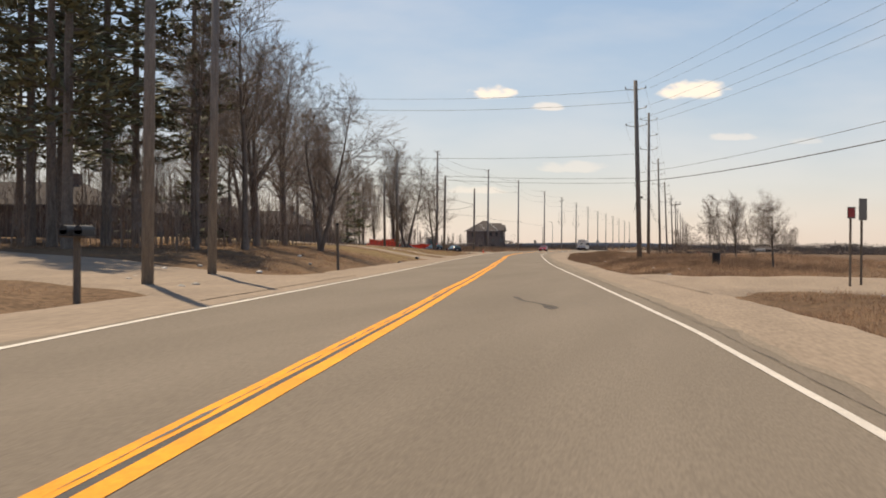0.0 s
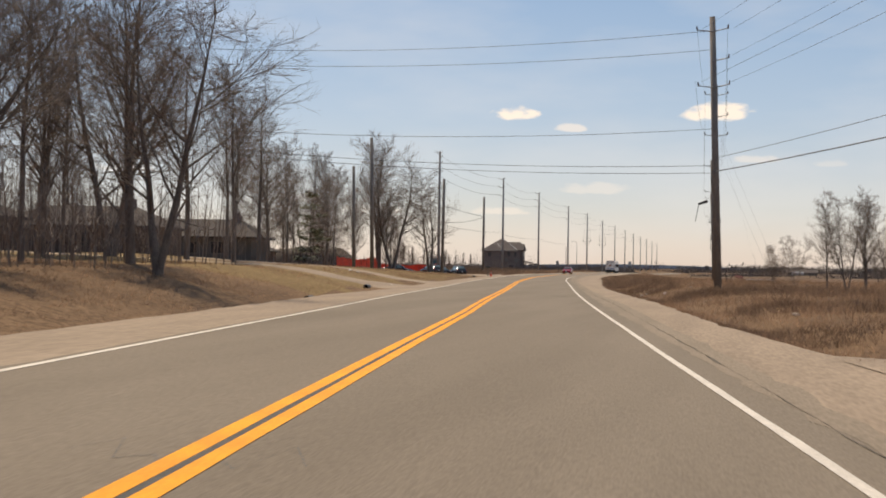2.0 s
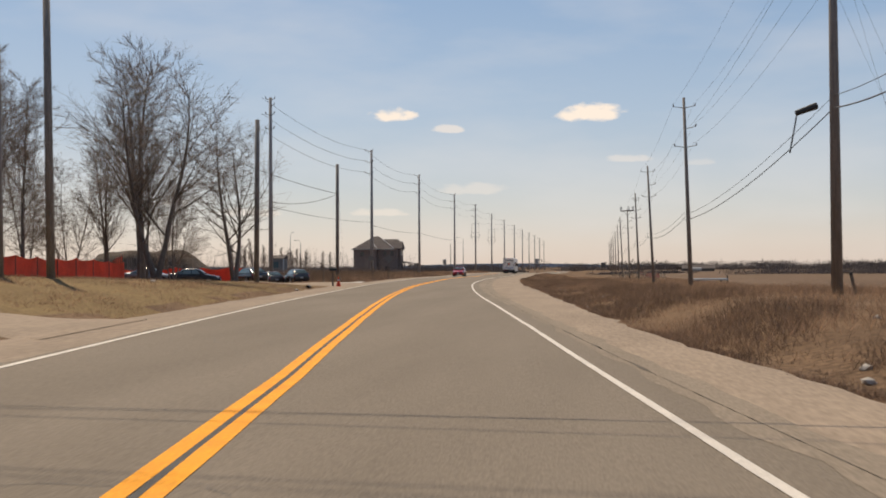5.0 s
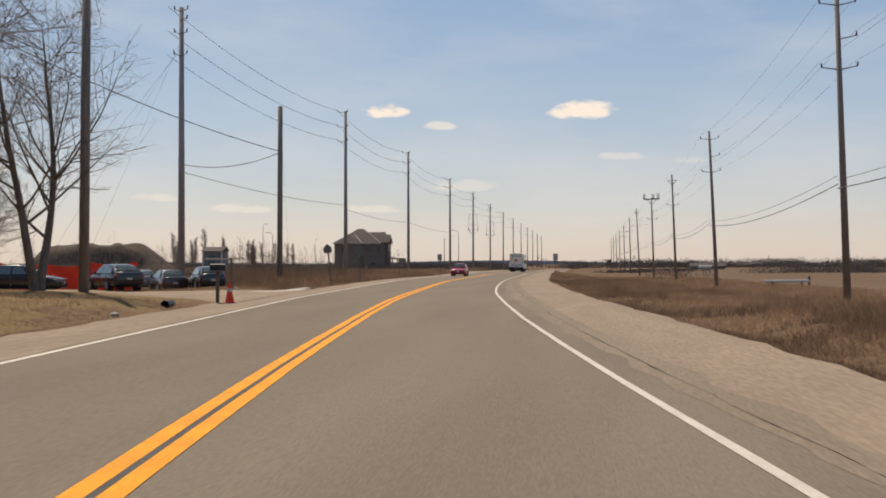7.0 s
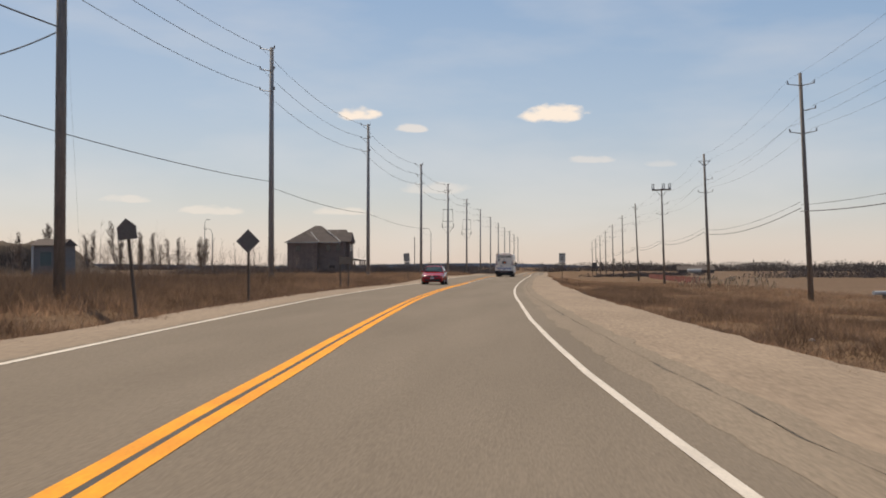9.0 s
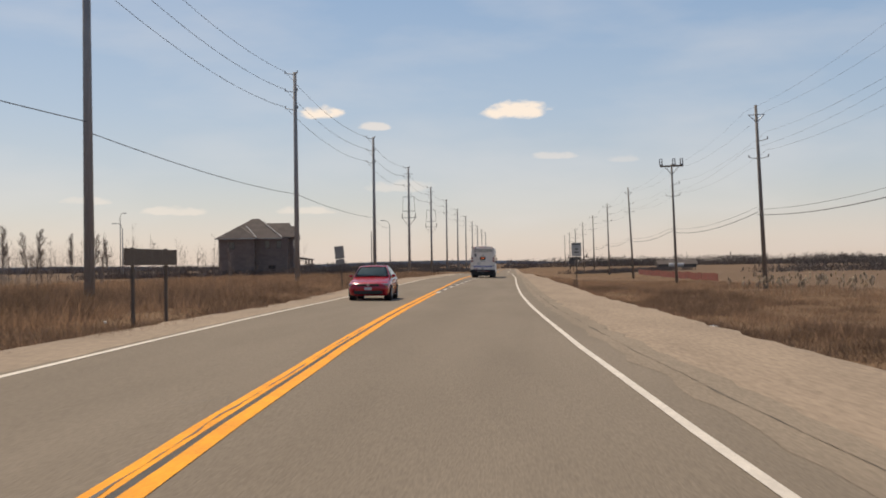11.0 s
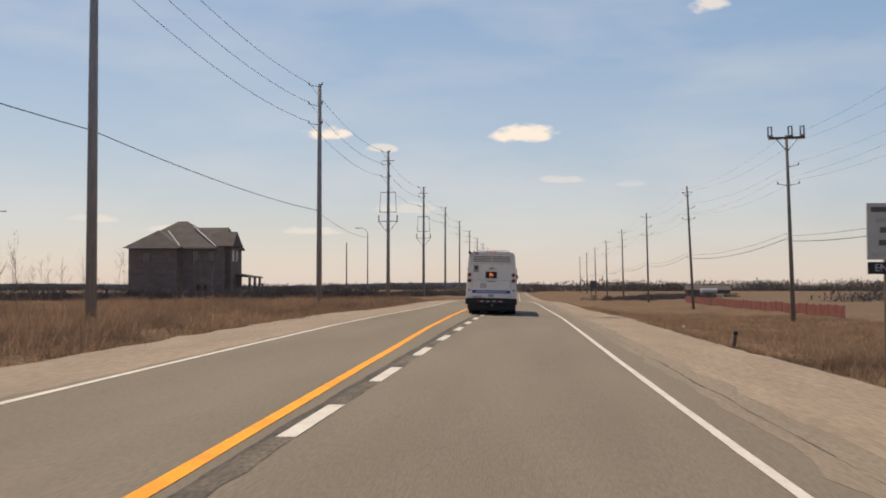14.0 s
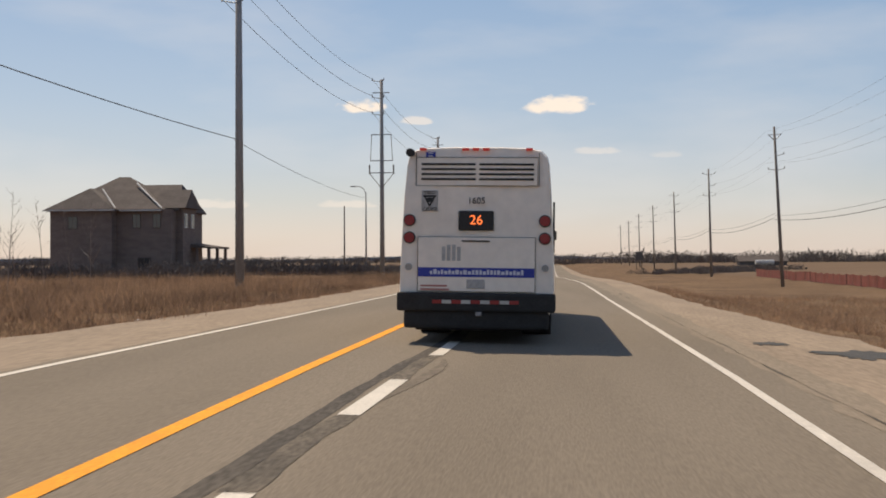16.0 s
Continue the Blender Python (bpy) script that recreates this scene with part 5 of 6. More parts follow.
def car(x, y, turn, colour, label, group="", tall=1.0, estate=False, z=None):
    """A saloon or a taller estate. Its nose points along -y before the turn."""
    at = (x, y, land(x, y) + 0.02 if z is None else z)
    c = thing("car", at, label, "car", group, turn)
    W = 0.89
    # stations along the body: y, sill height, shoulder height, deck height, width
    st = [(-2.30, 0.42, 0.50, 0.56, 0.62), (-2.22, 0.26, 0.60, 0.68, 0.76), (-2.05, 0.20, 0.66, 0.76, 0.84), (-1.6, 0.19, 0.74, 0.86, 0.88), (-1.05, 0.19, 0.80, 0.95, 0.89), (-0.75, 0.19, 0.84, 0.985, 0.89),
          (0.0, 0.19, 0.88, 0.99, 0.89), (0.9, 0.19, 0.90, 1.0, 0.89), (1.45, 0.20, 0.92, 1.03, 0.885), (1.9, 0.22, 0.90, 1.05, 0.86), (2.22, 0.28, 0.86, 1.03, 0.80), (2.32, 0.42, 0.80, 0.94, 0.70)]
    rows = []
    for yy, z0, zs, zd, w in refine(st, 4):
        zs, zd = zs * tall, zd * tall
        half = [(w * 0.86, z0), (w * 0.97, z0 + 0.09), (w, zs * 0.72), (w * 0.985, zs), (w * 0.86, zd - 0.01), (w * 0.4, zd + 0.015)]
        rows.append([(u, yy, q) for u, q in half] + [(-u, yy, q) for u, q in reversed(half)])
    body = part("body", loft(rows), colour, c, smooth=True)
    # cabin
    rear = 2.15 if estate else 1.75
    cab = [(-0.98, 0.97, 0.975, 0.80), (-0.25, 0.97, 1.40, 0.62), (0.1, 0.98, 1.455, 0.60), (0.7, 0.99, 1.45, 0.60), (rear - 0.75, 1.0, 1.385, 0.60), (rear, 1.01, 1.035, 0.72)]
    rows = []
    for yy, zb, zt, wt in refine(cab, 5):
        zb, zt = zb * tall - 0.03, zt * tall
        half = [(0.83, zb), (wt + (0.83 - wt) * 0.08, zt - 0.05), (wt * 0.92, zt), (wt * 0.4, zt + 0.015)]
        rows.append([(u, yy, q) for u, q in half] + [(-u, yy, q) for u, q in reversed(half)])
    part("roof", loft(rows), colour, c, smooth=True)

    def pane(name, quad, label=""):
        bm = bmesh.new()
        n = (Vector(quad[1]) - Vector(quad[0])).cross(Vector(quad[3]) - Vector(quad[0])).normalized()
        mid = sum((Vector(q) for q in quad), Vector()) / 4
        if n.dot(mid - Vector((0, 0.3, 0.9))) < 0:
            n = -n
        front = [bm.verts.new(Vector(q) + n * 0.014) for q in quad]
        back = [bm.verts.new(Vector(q) - n * 0.02) for q in quad]
        bm.faces.new(front)
        for i in range(4):
            bm.faces.new((front[i], front[(i + 1) % 4], back[(i + 1) % 4], back[i]))
        return part(name, bm, M_GLASS, c, label)

    def bowed(name, low, high, bulge, label):
        """A glass sheet curved in plan, lying just over the bodywork."""
        bm = bmesh.new()
        grid = []
        for j in range(6):
            q = j / 5
            w, yy, zz = (low[i] + (high[i] - low[i]) * q for i in range(3))
            row = []
            for i in range(11):
                u = i / 5 - 1
                row.append(bm.verts.new((u * w, yy + bulge * (1 - u * u) * (0.55 + 0.45 * q) * 0.8, (zz + 0.035 * math.sin(math.pi * q) + 0.02 * (1 - u * u)) * tall)))
            grid.append(row)
        for a, b in zip(grid, grid[1:]):
            for i in range(10):
                bm.faces.new((a[i], a[i + 1], b[i + 1], b[i]))
        bmesh.ops.solidify(bm, geom=bm.faces[:], thickness=0.012)
        bmesh.ops.recalc_face_normals(bm, faces=bm.faces[:])
        return part(name, bm, M_GLASS, c, label, smooth=True)

    t = tall
    bowed("windscreen", (0.74, -0.97, 0.99), (0.57, -0.27, 1.41), -0.10, "sloping bowed tinted windscreen with reflected sky in its colour")
    bowed("rear_window", (0.66, rear + 0.0, 1.055), (0.54, rear - 0.70, 1.385), 0.08, "sloping tinted rear window with reflected sky in its colour")
    for s in (-1, 1):
        def su(zz):
            return s * (0.835 - 0.225 * (zz - 0.97) / 0.43)
        for a, b in ((-0.62, 0.2), (0.27, 1.0)):
            lo, hi = 0.965, 1.37
            a2, b2 = (-0.2, 0.2) if a < 0 else (0.27, 0.93)
            pane("side_window", [(su(lo), a, lo * t), (su(lo), b, lo * t), (su(hi), b2, hi * t), (su(hi), a2, hi * t)])
        pane("side_window", [(su(0.965), 1.06, 0.975 * t), (su(0.985), rear - 0.32, 0.995 * t), (su(1.2), rear - 0.55, 1.2 * t), (su(1.33), 1.0, 1.33 * t)])
        m = part("mirror", boxed(min(s * 0.84, s * 1.0), max(s * 0.84, s * 1.0), -0.72, -0.58, 0.97 * t, 1.08 * t, 0.045), colour, c)
        part("headlamp", boxed(min(s * 0.5, s * 0.82), max(s * 0.5, s * 0.82), -2.2, -1.98, 0.615 * t, 0.715 * t, 0.03), M_LAMPGLASS, c, "clear headlamp")
        part("indicator", boxed(min(s * 0.5, s * 0.8), max(s * 0.5, s * 0.8), -2.235, -2.1, 0.575 * t, 0.607 * t, 0.01), M_AMBER, c, "amber indicator lens")
        part("tail_lamp", boxed(min(s * 0.45, s * 0.8), max(s * 0.45, s * 0.8), 2.12, 2.315, 0.78 * t, 0.92 * t, 0.03), M_REDLENS, c, "red tail lamp")
        part("side_trim", boxed(min(s * 0.87, s * 0.9), max(s * 0.87, s * 0.9), -1.0, 0.95, 0.19, 0.225, 0.01), M_BLACK, c)
        for yy in (-0.35, 0.65):
            part("door_handle", boxed(min(s * 0.885, s * 0.915), max(s * 0.885, s * 0.915), yy + 0.3, yy + 0.5, 0.81 * t, 0.84 * t, 0.008), colour, c)
        for yy in (-0.68, 0.24, 1.02):
            part("door_seam", boxed(min(s * 0.872, s * 0.8925), max(s * 0.872, s * 0.8925), yy, yy + 0.007, 0.3, 0.86 * t), M_SEAM, c)
        for yy in (-1.36, 1.3):
            part("wheel_arch", tubed((s * 0.60, yy, 0.33), (s * 0.892, yy, 0.33), 0.355, 0.355, 28), M_BLACK, c)
            wheel = part("wheel", tubed((s * 0.905, yy, 0.315), (s * 0.66, yy, 0.325), 0.325, 0.325, 26), M_RUBBER, c, smooth=False)
            rim = part("rim", tubed((s * 0.912, yy, 0.315), (s * 0.8, yy, 0.315), 0.225, 0.21, 22), M_STEEL, wheel)
            bm = bmesh.new()
            for i in range(10):
                a = math.tau * i / 10
                tube(bm, (s * 0.918, yy, 0.315), (s * 0.918, yy + 0.205 * math.cos(a), 0.315 + 0.205 * math.sin(a)), 0.02, 0.016, 6)
            tube(bm, (s * 0.90, yy, 0.315), (s * 0.925, yy, 0.315), 0.055, 0.05, 12)
            part("spokes", bm, M_RIM, wheel, "bright alloy spokes")
    grille = part("grille", boxed(-0.46, 0.46, -2.285, -2.1, 0.6 * t, 0.7 * t, 0.02), M_BLACK, c)
    part("badge", tubed((0, -2.27, 0.66 * t), (0, -2.3, 0.66 * t), 0.06, 0.055, 14), M_RIM, grille)
    part("lower_intake", boxed(-0.6, 0.6, -2.31, -2.1, 0.27, 0.42, 0.02), M_BLACK, c)
    part("licence_plate", boxed(-0.15, 0.15, -2.325, -2.25, 0.45, 0.56, 0.008), M_PLATE, c, "pale blank licence plate")
    part("licence_plate", boxed(-0.15, 0.15, 2.27, 2.335, 0.6, 0.71, 0.008), M_PLATE, c, "pale blank licence plate")
    return c


M_CARRED = paint("red_car_paint", (0.36, 0.012, 0.022))
M_CARDARK = paint("dark_car_paint", (0.022, 0.023, 0.028))
M_CARSILVER = paint("silver_car_paint", (0.2, 0.2, 0.205))
M_CARBROWN = paint("dark_bronze_car_paint", (0.05, 0.04, 0.035))
red = car(on_road(275, -4.4), 275.0, 0.6, M_CARRED, "shiny red saloon car facing oncoming in the far lane", z=tilt(-4.4) + rise(275) + 0.006)
car(-44.9, 201.0, 222, M_CARDARK, "dark estate car parked in the yard", "parked cars", 0.97, True)
car(-49.2, 215.5, 206, M_CARSILVER, "silver saloon parked in the yard", "parked cars", 0.92)
car(-46.1, 212.2, 212, M_CARBROWN, "dark bronze saloon parked in the yard", "parked cars")
car(-43.0, 210.6, 208, M_CARDARK, "dark boxy estate car parked beside dry weeds", "parked cars", 1.0, True)
car(-49.5, 199.5, 100, M_CARDARK, "dark saloon parked near an orange fence", "parked cars")
car(-53.6, 199.2, 95, M_CARSILVER, "silver saloon parked near an orange fence", "parked cars")

# ---- houses ----
M_BRICK = material("brown_brick", (0.2, 0.152, 0.13), 0.9, var=0.2, scale=0.8, fine=9, bump=0.4, stretch=(1, 1, 3))
# dark brick for the bungalows, deepened further by tree shade put into its colour
M_SHADEDBRICK = material("shaded_dark_brick", (0.125, 0.092, 0.076), 0.9, var=0.2, scale=0.8, fine=9, bump=0.4, stretch=(1, 1, 3))
M_SIDING = material("pale_siding", (0.14, 0.124, 0.108), 0.8, var=0.08, scale=1, fine=8, bump=0.2, stretch=(0.3, 0.3, 5))
M_ROOF = material("dark_shingles", (0.125, 0.1, 0.088), 0.95, var=0.22, scale=0.8, fine=9, bump=0.4)
# a darker tone of the shingles, for the bungalow roofs
M_DARKROOF = material("darker_shingles", (0.075, 0.06, 0.053), 0.95, var=0.22, scale=0.8, fine=9, bump=0.4)
M_TRIM = material("white_trim", (0.55, 0.53, 0.5), 0.6, var=0.06, scale=2, fine=15, bump=0.05)
M_PANE = material("dark_window_pane", (0.03, 0.034, 0.04), 0.06, var=0.05, scale=1, fine=4, bump=0, spec=0.8)
M_GARAGE = material("garage_door_paint", (0.20, 0.18, 0.16), 0.7, var=0.08, scale=1, fine=10, bump=0.1)


def solid(points, faces):
    bm = bmesh.new()
    vs = [bm.verts.new(p) for p in points]
    for f in faces:
        bm.faces.new([vs[i] for i in f])
    return bm


def hip_roof(x0, x1, y0, y1, ze, zr, over=0.5, ridge=0.4, axis="x"):
    """A hipped roof with a ridge along one axis; ridge: the share of the length that the ridge takes."""
    x0, x1, y0, y1 = x0 - over, x1 + over, y0 - over, y1 + over
    mx, my = (x0 + x1) / 2, (y0 + y1) / 2
    if axis == "x":
        h = (x1 - x0) / 2 * ridge
        r = [(mx - h, my, zr), (mx + h, my, zr)]
        quads = [(0, 1, 5, 4), (1, 2, 5), (2, 3, 4, 5), (3, 0, 4)]
    else:
        h = (y1 - y0) / 2 * ridge
        r = [(mx, my - h, zr), (mx, my + h, zr)]
        quads = [(0, 1, 4), (1, 2, 5, 4), (2, 3, 5), (3, 0, 4, 5)]
    low = [(x0, y0, ze), (x1, y0, ze), (x1, y1, ze), (x0, y1, ze)]
    base = [(x, y, ze - 0.18) for x, y, _ in low]
    pts = low + r + base
    return solid(pts, quads + [(6, 7, 1, 0), (7, 8, 2, 1), (8, 9, 3, 2), (9, 6, 0, 3), (9, 8, 7, 6)])


def window(parent, x, y, z, w, h, face="y", trim=None):
    d = 0.06
    if face == "y":
        f = part("window", boxed(x - w / 2 - 0.09, x + w / 2 + 0.09, y - d, y + 0.05, z - 0.09, z + h + 0.09), trim or M_TRIM, parent, "framed window")
        part("pane", boxed(x - w / 2, x + w / 2, y - d - 0.012, y, z, z + h), M_PANE, f)
        part("mullion", boxed(x - 0.03, x + 0.03, y - d - 0.02, y, z, z + h), trim or M_TRIM, f)
    else:
        f = part("window", boxed(x - 0.05, x + d, y - w / 2 - 0.09, y + w / 2 + 0.09, z - 0.09, z + h + 0.09), trim or M_TRIM, parent, "framed window")
        part("pane", boxed(x, x + d + 0.012, y - w / 2, y + w / 2, z, z + h), M_PANE, f)
        part("mullion", boxed(x, x + d + 0.02, y - 0.03, y + 0.03, z, z + h), trim or M_TRIM, f)


def brick_house(x, y):
    z0 = land(x, y) - 0.4
    hs = thing("house", (x, y, z0), "large two-storey brown brick house with hipped dark roof", "house")
    e = 7.3 - z0
    part("wall", boxed(-6.3, 7.7, 1.5, 13.0, 0, e), M_BRICK, hs)
    part("wing_wall", boxed(-6.1, 1.2, 0.0, 1.6, 0, e - 0.002), M_BRICK, hs)
    part("bay_wall", boxed(5.4, 8.5, 3.2, 8.2, 0, e + 0.2), M_BRICK, hs)
    # main hip, front wing hip, cross roof, street gable
    part("roof", hip_roof(-6.3, 6.2, 1.5, 13.0, e, 11.5 - z0, 0.55, 0.1), M_ROOF, hs, "dark brown shingle roof")
    part("wing_roof", hip_roof(-6.1, 1.2, 0.0, 6.5, e - 0.004, 9.9 - z0, 0.5, 0.15, "y"), M_ROOF, hs)
    part("cross_roof", hip_roof(0.2, 7.7, 3.0, 12.6, e - 0.01, 10.55 - z0, 0.5, 0.7), M_ROOF, hs)
    bm = solid([(5.1, 2.6, e + 0.2), (9.0, 2.6, e + 0.2), (9.0, 8.8, e + 0.2), (5.1, 8.8, e + 0.2), (5.1, 5.7, e + 2.5), (8.8, 5.7, e + 2.5)],
               [(0, 1, 5, 4), (1, 2, 5), (2, 3, 4, 5), (3, 0, 4), (3, 2, 1, 0)])
    part("gable_roof", bm, M_ROOF, hs)
    for a, b in (((1.75, -0.3, e + 0.12), (-0.9, 2.6, e + 2.5)), ((6.75, 1.0, e + 0.12), (2.2, 5.4, e + 3.3))):
        part("valley_flashing", tubed(a, b, 0.09, 0.09, 6), M_TRIM, hs, "pale metal roof flashing")
    part("gutter", boxed(-6.75, 1.75, -0.62, -0.5, e - 0.2, e - 0.06), M_TRIM, hs)
    part("gutter", boxed(1.75, 6.75, 0.85, 0.97, e - 0.2, e - 0.06), M_TRIM, hs)
    for wx, wz in ((6.0, e - 2.1), (3.6, e - 2.1)):
        window(hs, wx, 1.5, wz, 0.8, 1.5, "y", M_ROOF)
    window(hs, 4.5, 1.5, 1.2, 1.4, 1.3, "y", M_ROOF)
    window(hs, -3.4, 0.0, e - 2.2, 1.0, 1.3, "y", M_ROOF)
    for wy in (4.3, 6.7):
        window(hs, 8.5, wy, e - 2.0, 0.9, 1.5, "x")
    # porch toward the street
    part("porch_roof", solid([(7.7, 6.0, 3.8), (11.0, 6.0, 3.6), (11.0, 13.6, 3.6), (7.7, 13.6, 3.8), (7.7, 6.0, 4.3), (11.0, 6.0, 3.8), (11.0, 13.6, 3.8), (7.7, 13.6, 4.3)],
                             [(0, 1, 2, 3), (4, 7, 6, 5), (0, 4, 5, 1), (1, 5, 6, 2), (2, 6, 7, 3), (3, 7, 4, 0)]), M_ROOF, hs)
    for px, py in ((10.6, 6.4), (10.6, 9.8), (10.6, 13.2), (9.2, 6.4)):
        part("porch_post", boxed(px - 0.16, px + 0.16, py - 0.16, py + 0.16, 0, 3.62), M_BRICK, hs)
    part("porch_deck", boxed(7.7, 11.1, 6.0, 13.6, 0, 0.7), M_CONCRETE, hs)
    return hs


brick_house(-80.8, 450.6)


def bungalow(x, y, turn, w, d, wall, label):
    z0 = land(x, y) - 0.3
    hs = thing("house", (x, y, z0), label, "house", "roadside bungalows", turn)
    part("wall", boxed(-w / 2, w / 2, 0, d, 0, 2.9), wall, hs)
    part("roof", hip_roof(-w / 2, w / 2, 0, d, 2.9, 4.9, 0.6, 0.55), M_DARKROOF, hs)
    g = part("garage_door", boxed(-w / 2 + 0.9, -w / 2 + 3.6, -0.06, 0.05, 0.3, 2.5, 0.01), M_GARAGE, hs, "panelled garage door")
    for i in range(4):
        part("panel", boxed(-w / 2 + 0.98, -w / 2 + 3.52, -0.085, -0.05, 0.36 + i * 0.54, 0.36 + i * 0.54 + 0.46, 0.01), M_GARAGE, g)
    for i in range(2):
        window(hs, -w / 2 + 5.3 + i * 3.0, 0.0, 1.1, 1.4, 1.2, "y", M_GARAGE)
    part("chimney", boxed(w / 4, w / 4 + 0.7, d / 2 - 0.4, d / 2 + 0.4, 3.0, 5.6, 0.02), M_BRICK, hs)


bungalow(-62.0, 132.0, 8, 15, 9, M_SHADEDBRICK, "low brown brick bungalow with a garage behind trees")
bungalow(-59.0, 152.0, 8, 12, 8, M_SIDING, "low pale-sided bungalow behind trees")
bungalow(-52.0, 79.0, 8, 14, 9, M_SHADEDBRICK, "low brown brick bungalow behind pines")
bungalow(-73.0, 182.0, 8, 17, 9, M_SHADEDBRICK, "low dark-roofed brick bungalow beyond an orange fence")
bungalow(-60.0, 104.0, 8, 13, 9, M_SHADEDBRICK, "low brown brick bungalow among leafless trees")


def shed(x, y, w, d, h, label):
    z0 = land(x, y) - 0.2
    s = thing("farm_shed", (x, y, z0), label, "shed")
    part("wall", boxed(-w / 2, w / 2, 0, d, 0, h, 0.05), M_SCRUBWALL, s)
    part("roof", solid([(-w / 2 - 0.5, -0.5, h), (w / 2 + 0.5, -0.5, h), (w / 2 + 0.5, d + 0.5, h), (-w / 2 - 0.5, d + 0.5, h), (-w / 2 - 0.5, d / 2, h + 2), (w / 2 + 0.5, d / 2, h + 2)],
                       [(0, 1, 5, 4), (2, 3, 4, 5), (0, 4, 3), (1, 2, 5), (3, 2, 1, 0)]), M_ROOF, s)


M_SCRUBWALL = material("grey_shed_cladding", (0.12, 0.105, 0.095), 0.8, var=0.12, scale=0.5, fine=5, bump=0.1)
shed(52, 772, 18, 7, 1.9, "long low grey farm shed across the field")
tk = thing("storage_tank", (44, 744, land(44, 744)), "white cylindrical storage tank lying beside a distant shed", "tank")
for i in range(4):
    part("tank", tubed((i * 1.7, 0, 1.5), (i * 1.7 + 1.5, 0, 1.5), 0.85, 0.85, 16), M_TRIM, tk)
    part("cradle", boxed(i * 1.7 + 0.5, i * 1.7 + 1.0, -0.6, 0.6, -0.2, 0.72), M_CONCRETE, tk)

# heaps of earth behind the weeds
def earth_heap(x, y, rx, ry, h, seed, flat=0.0):
    n, m = 26, 10
    vs, fs = [(x, y, land(x, y) + h)], []
    for j in range(1, m + 1):
        for i in range(n):
            a, q = math.tau * i / n, j / m
            k = 1 + 0.25 * noise.noise((math.cos(a) * 1.5 + seed, math.sin(a) * 1.5, q * 2))
            px, py = x + rx * q * k * math.cos(a), y + ry * q * k * math.sin(a)
            vs.append((px, py, land(px, py) - 0.15 + h * (1 - smooth01((q - flat) / (1 - flat))) * (1 + 0.25 * noise.noise((px * 0.3, py * 0.3, seed)))))
    for i in range(n):
        fs.append((0, 1 + i, 1 + (i + 1) % n))
        for j in range(m - 1):
            a = 1 + j * n
            fs.append((a + i, a + n + i, a + n + (i + 1) % n, a + (i + 1) % n))
    tagged(mesh_object("earth_mound", vs, fs, M_DIRT, smooth=True), "dark heap of bare piled earth behind the weeds", "earth heap")


earth_heap(-150, 440, 25, 14, 7.2, 1, 0.5)

# ---- signs, mailboxes, fences and small things ----
M_CABIN = material("weathered_grey_cladding", (0.22, 0.2, 0.185), 0.8, var=0.15, scale=0.8, fine=8, bump=0.2, stretch=(1, 1, 6))
M_SIGNPALE = material("dull_aluminium_sign_back", (0.31, 0.29, 0.265), 0.5, metal=0.4, var=0.12, scale=2, fine=20, bump=0.03)
M_FADEDINK = material("faded_black_print", (0.13, 0.12, 0.11), 0.6, var=0.3, scale=8, fine=40, bump=0)


def road_sign(name, x, y, top, w, h, label, face=None, shape="rect", turn=0.0, lean=0.0, back=True, post_mat=None, category="sign"):
    z0 = land(x, y)
    s = thing(name, (x, y, z0), label, category, turn=turn)
    if lean:
        s.matrix_world = pose(x, y, z0, 0, lean, turn)
    t = top - z0
    part("post", boxed(-0.04, 0.04, -0.04, 0.04, -0.3, t - h * 0.1, 0.01), post_mat or M_WOOD, s)
    if shape == "diamond":
        pts = [(0, -h / 2), (w / 2, 0), (0, h / 2), (-w / 2, 0)]
    elif shape == "pentagon":
        pts = [(-w / 2, -h / 2), (w / 2, -h / 2), (w / 2, h * 0.1), (0, h / 2), (-w / 2, h * 0.1)]
    else:
        pts = [(-w / 2, -h / 2), (w / 2, -h / 2), (w / 2, h / 2), (-w / 2, h / 2)]
    bm = bmesh.new()
    f = [bm.verts.new((u, -0.085, t - h / 2 + v)) for u, v in pts]
    b = [bm.verts.new((u, -0.065, t - h / 2 + v)) for u, v in pts]
    bm.faces.new(f)
    bm.faces.new(list(reversed(b)))
    for i in range(len(pts)):
        j = (i + 1) % len(pts)
        bm.faces.new((f[i], b[i], b[j], f[j]))
    panel = part("panel", bm, face or M_SIGNBACK, s)
    return s, panel, t


s, panel, t = road_sign("traffic_sign", -39.2, 301.9, 2.85, 0.63, 0.86, "back of a bare metal road sign on a wooden post", M_SIGNPALE, lean=-4.3, shape="rect")
part("lower_plate", boxed(-0.3, 0.3, -0.085, -0.068, t - 1.23, t - 0.9, 0.004), M_SIGNPALE, s)
s, panel, t = road_sign("regulation_sign", -23.05, 307.2, 2.92, 0.7, 0.98, "white road sign with dark lines of text and a tab below", M_SIGNWHITE)
for i, (w, h, dz) in enumerate(((0.56, 0.085, 0.07), (0.39, 0.08, 0.26), (0.25, 0.095, 0.42), (0.3, 0.095, 0.64), (0.54, 0.07, 0.85))):
    part("text_bar", boxed(-w / 2, w / 2, -0.094, -0.084, t - dz - h, t - dz), M_SMUDGE if i in (1, 4) else M_FADEDINK, panel)
tab = part("tab", boxed(-0.34, 0.34, -0.085, -0.065, t - 1.23, t - 1.02, 0.004), M_INK, s, "black tab with white letters")
lettering("tab_word", "ENDS", 0.185, (0, -0.09, t - 1.125), 0, M_SIGNWHITE, tab)
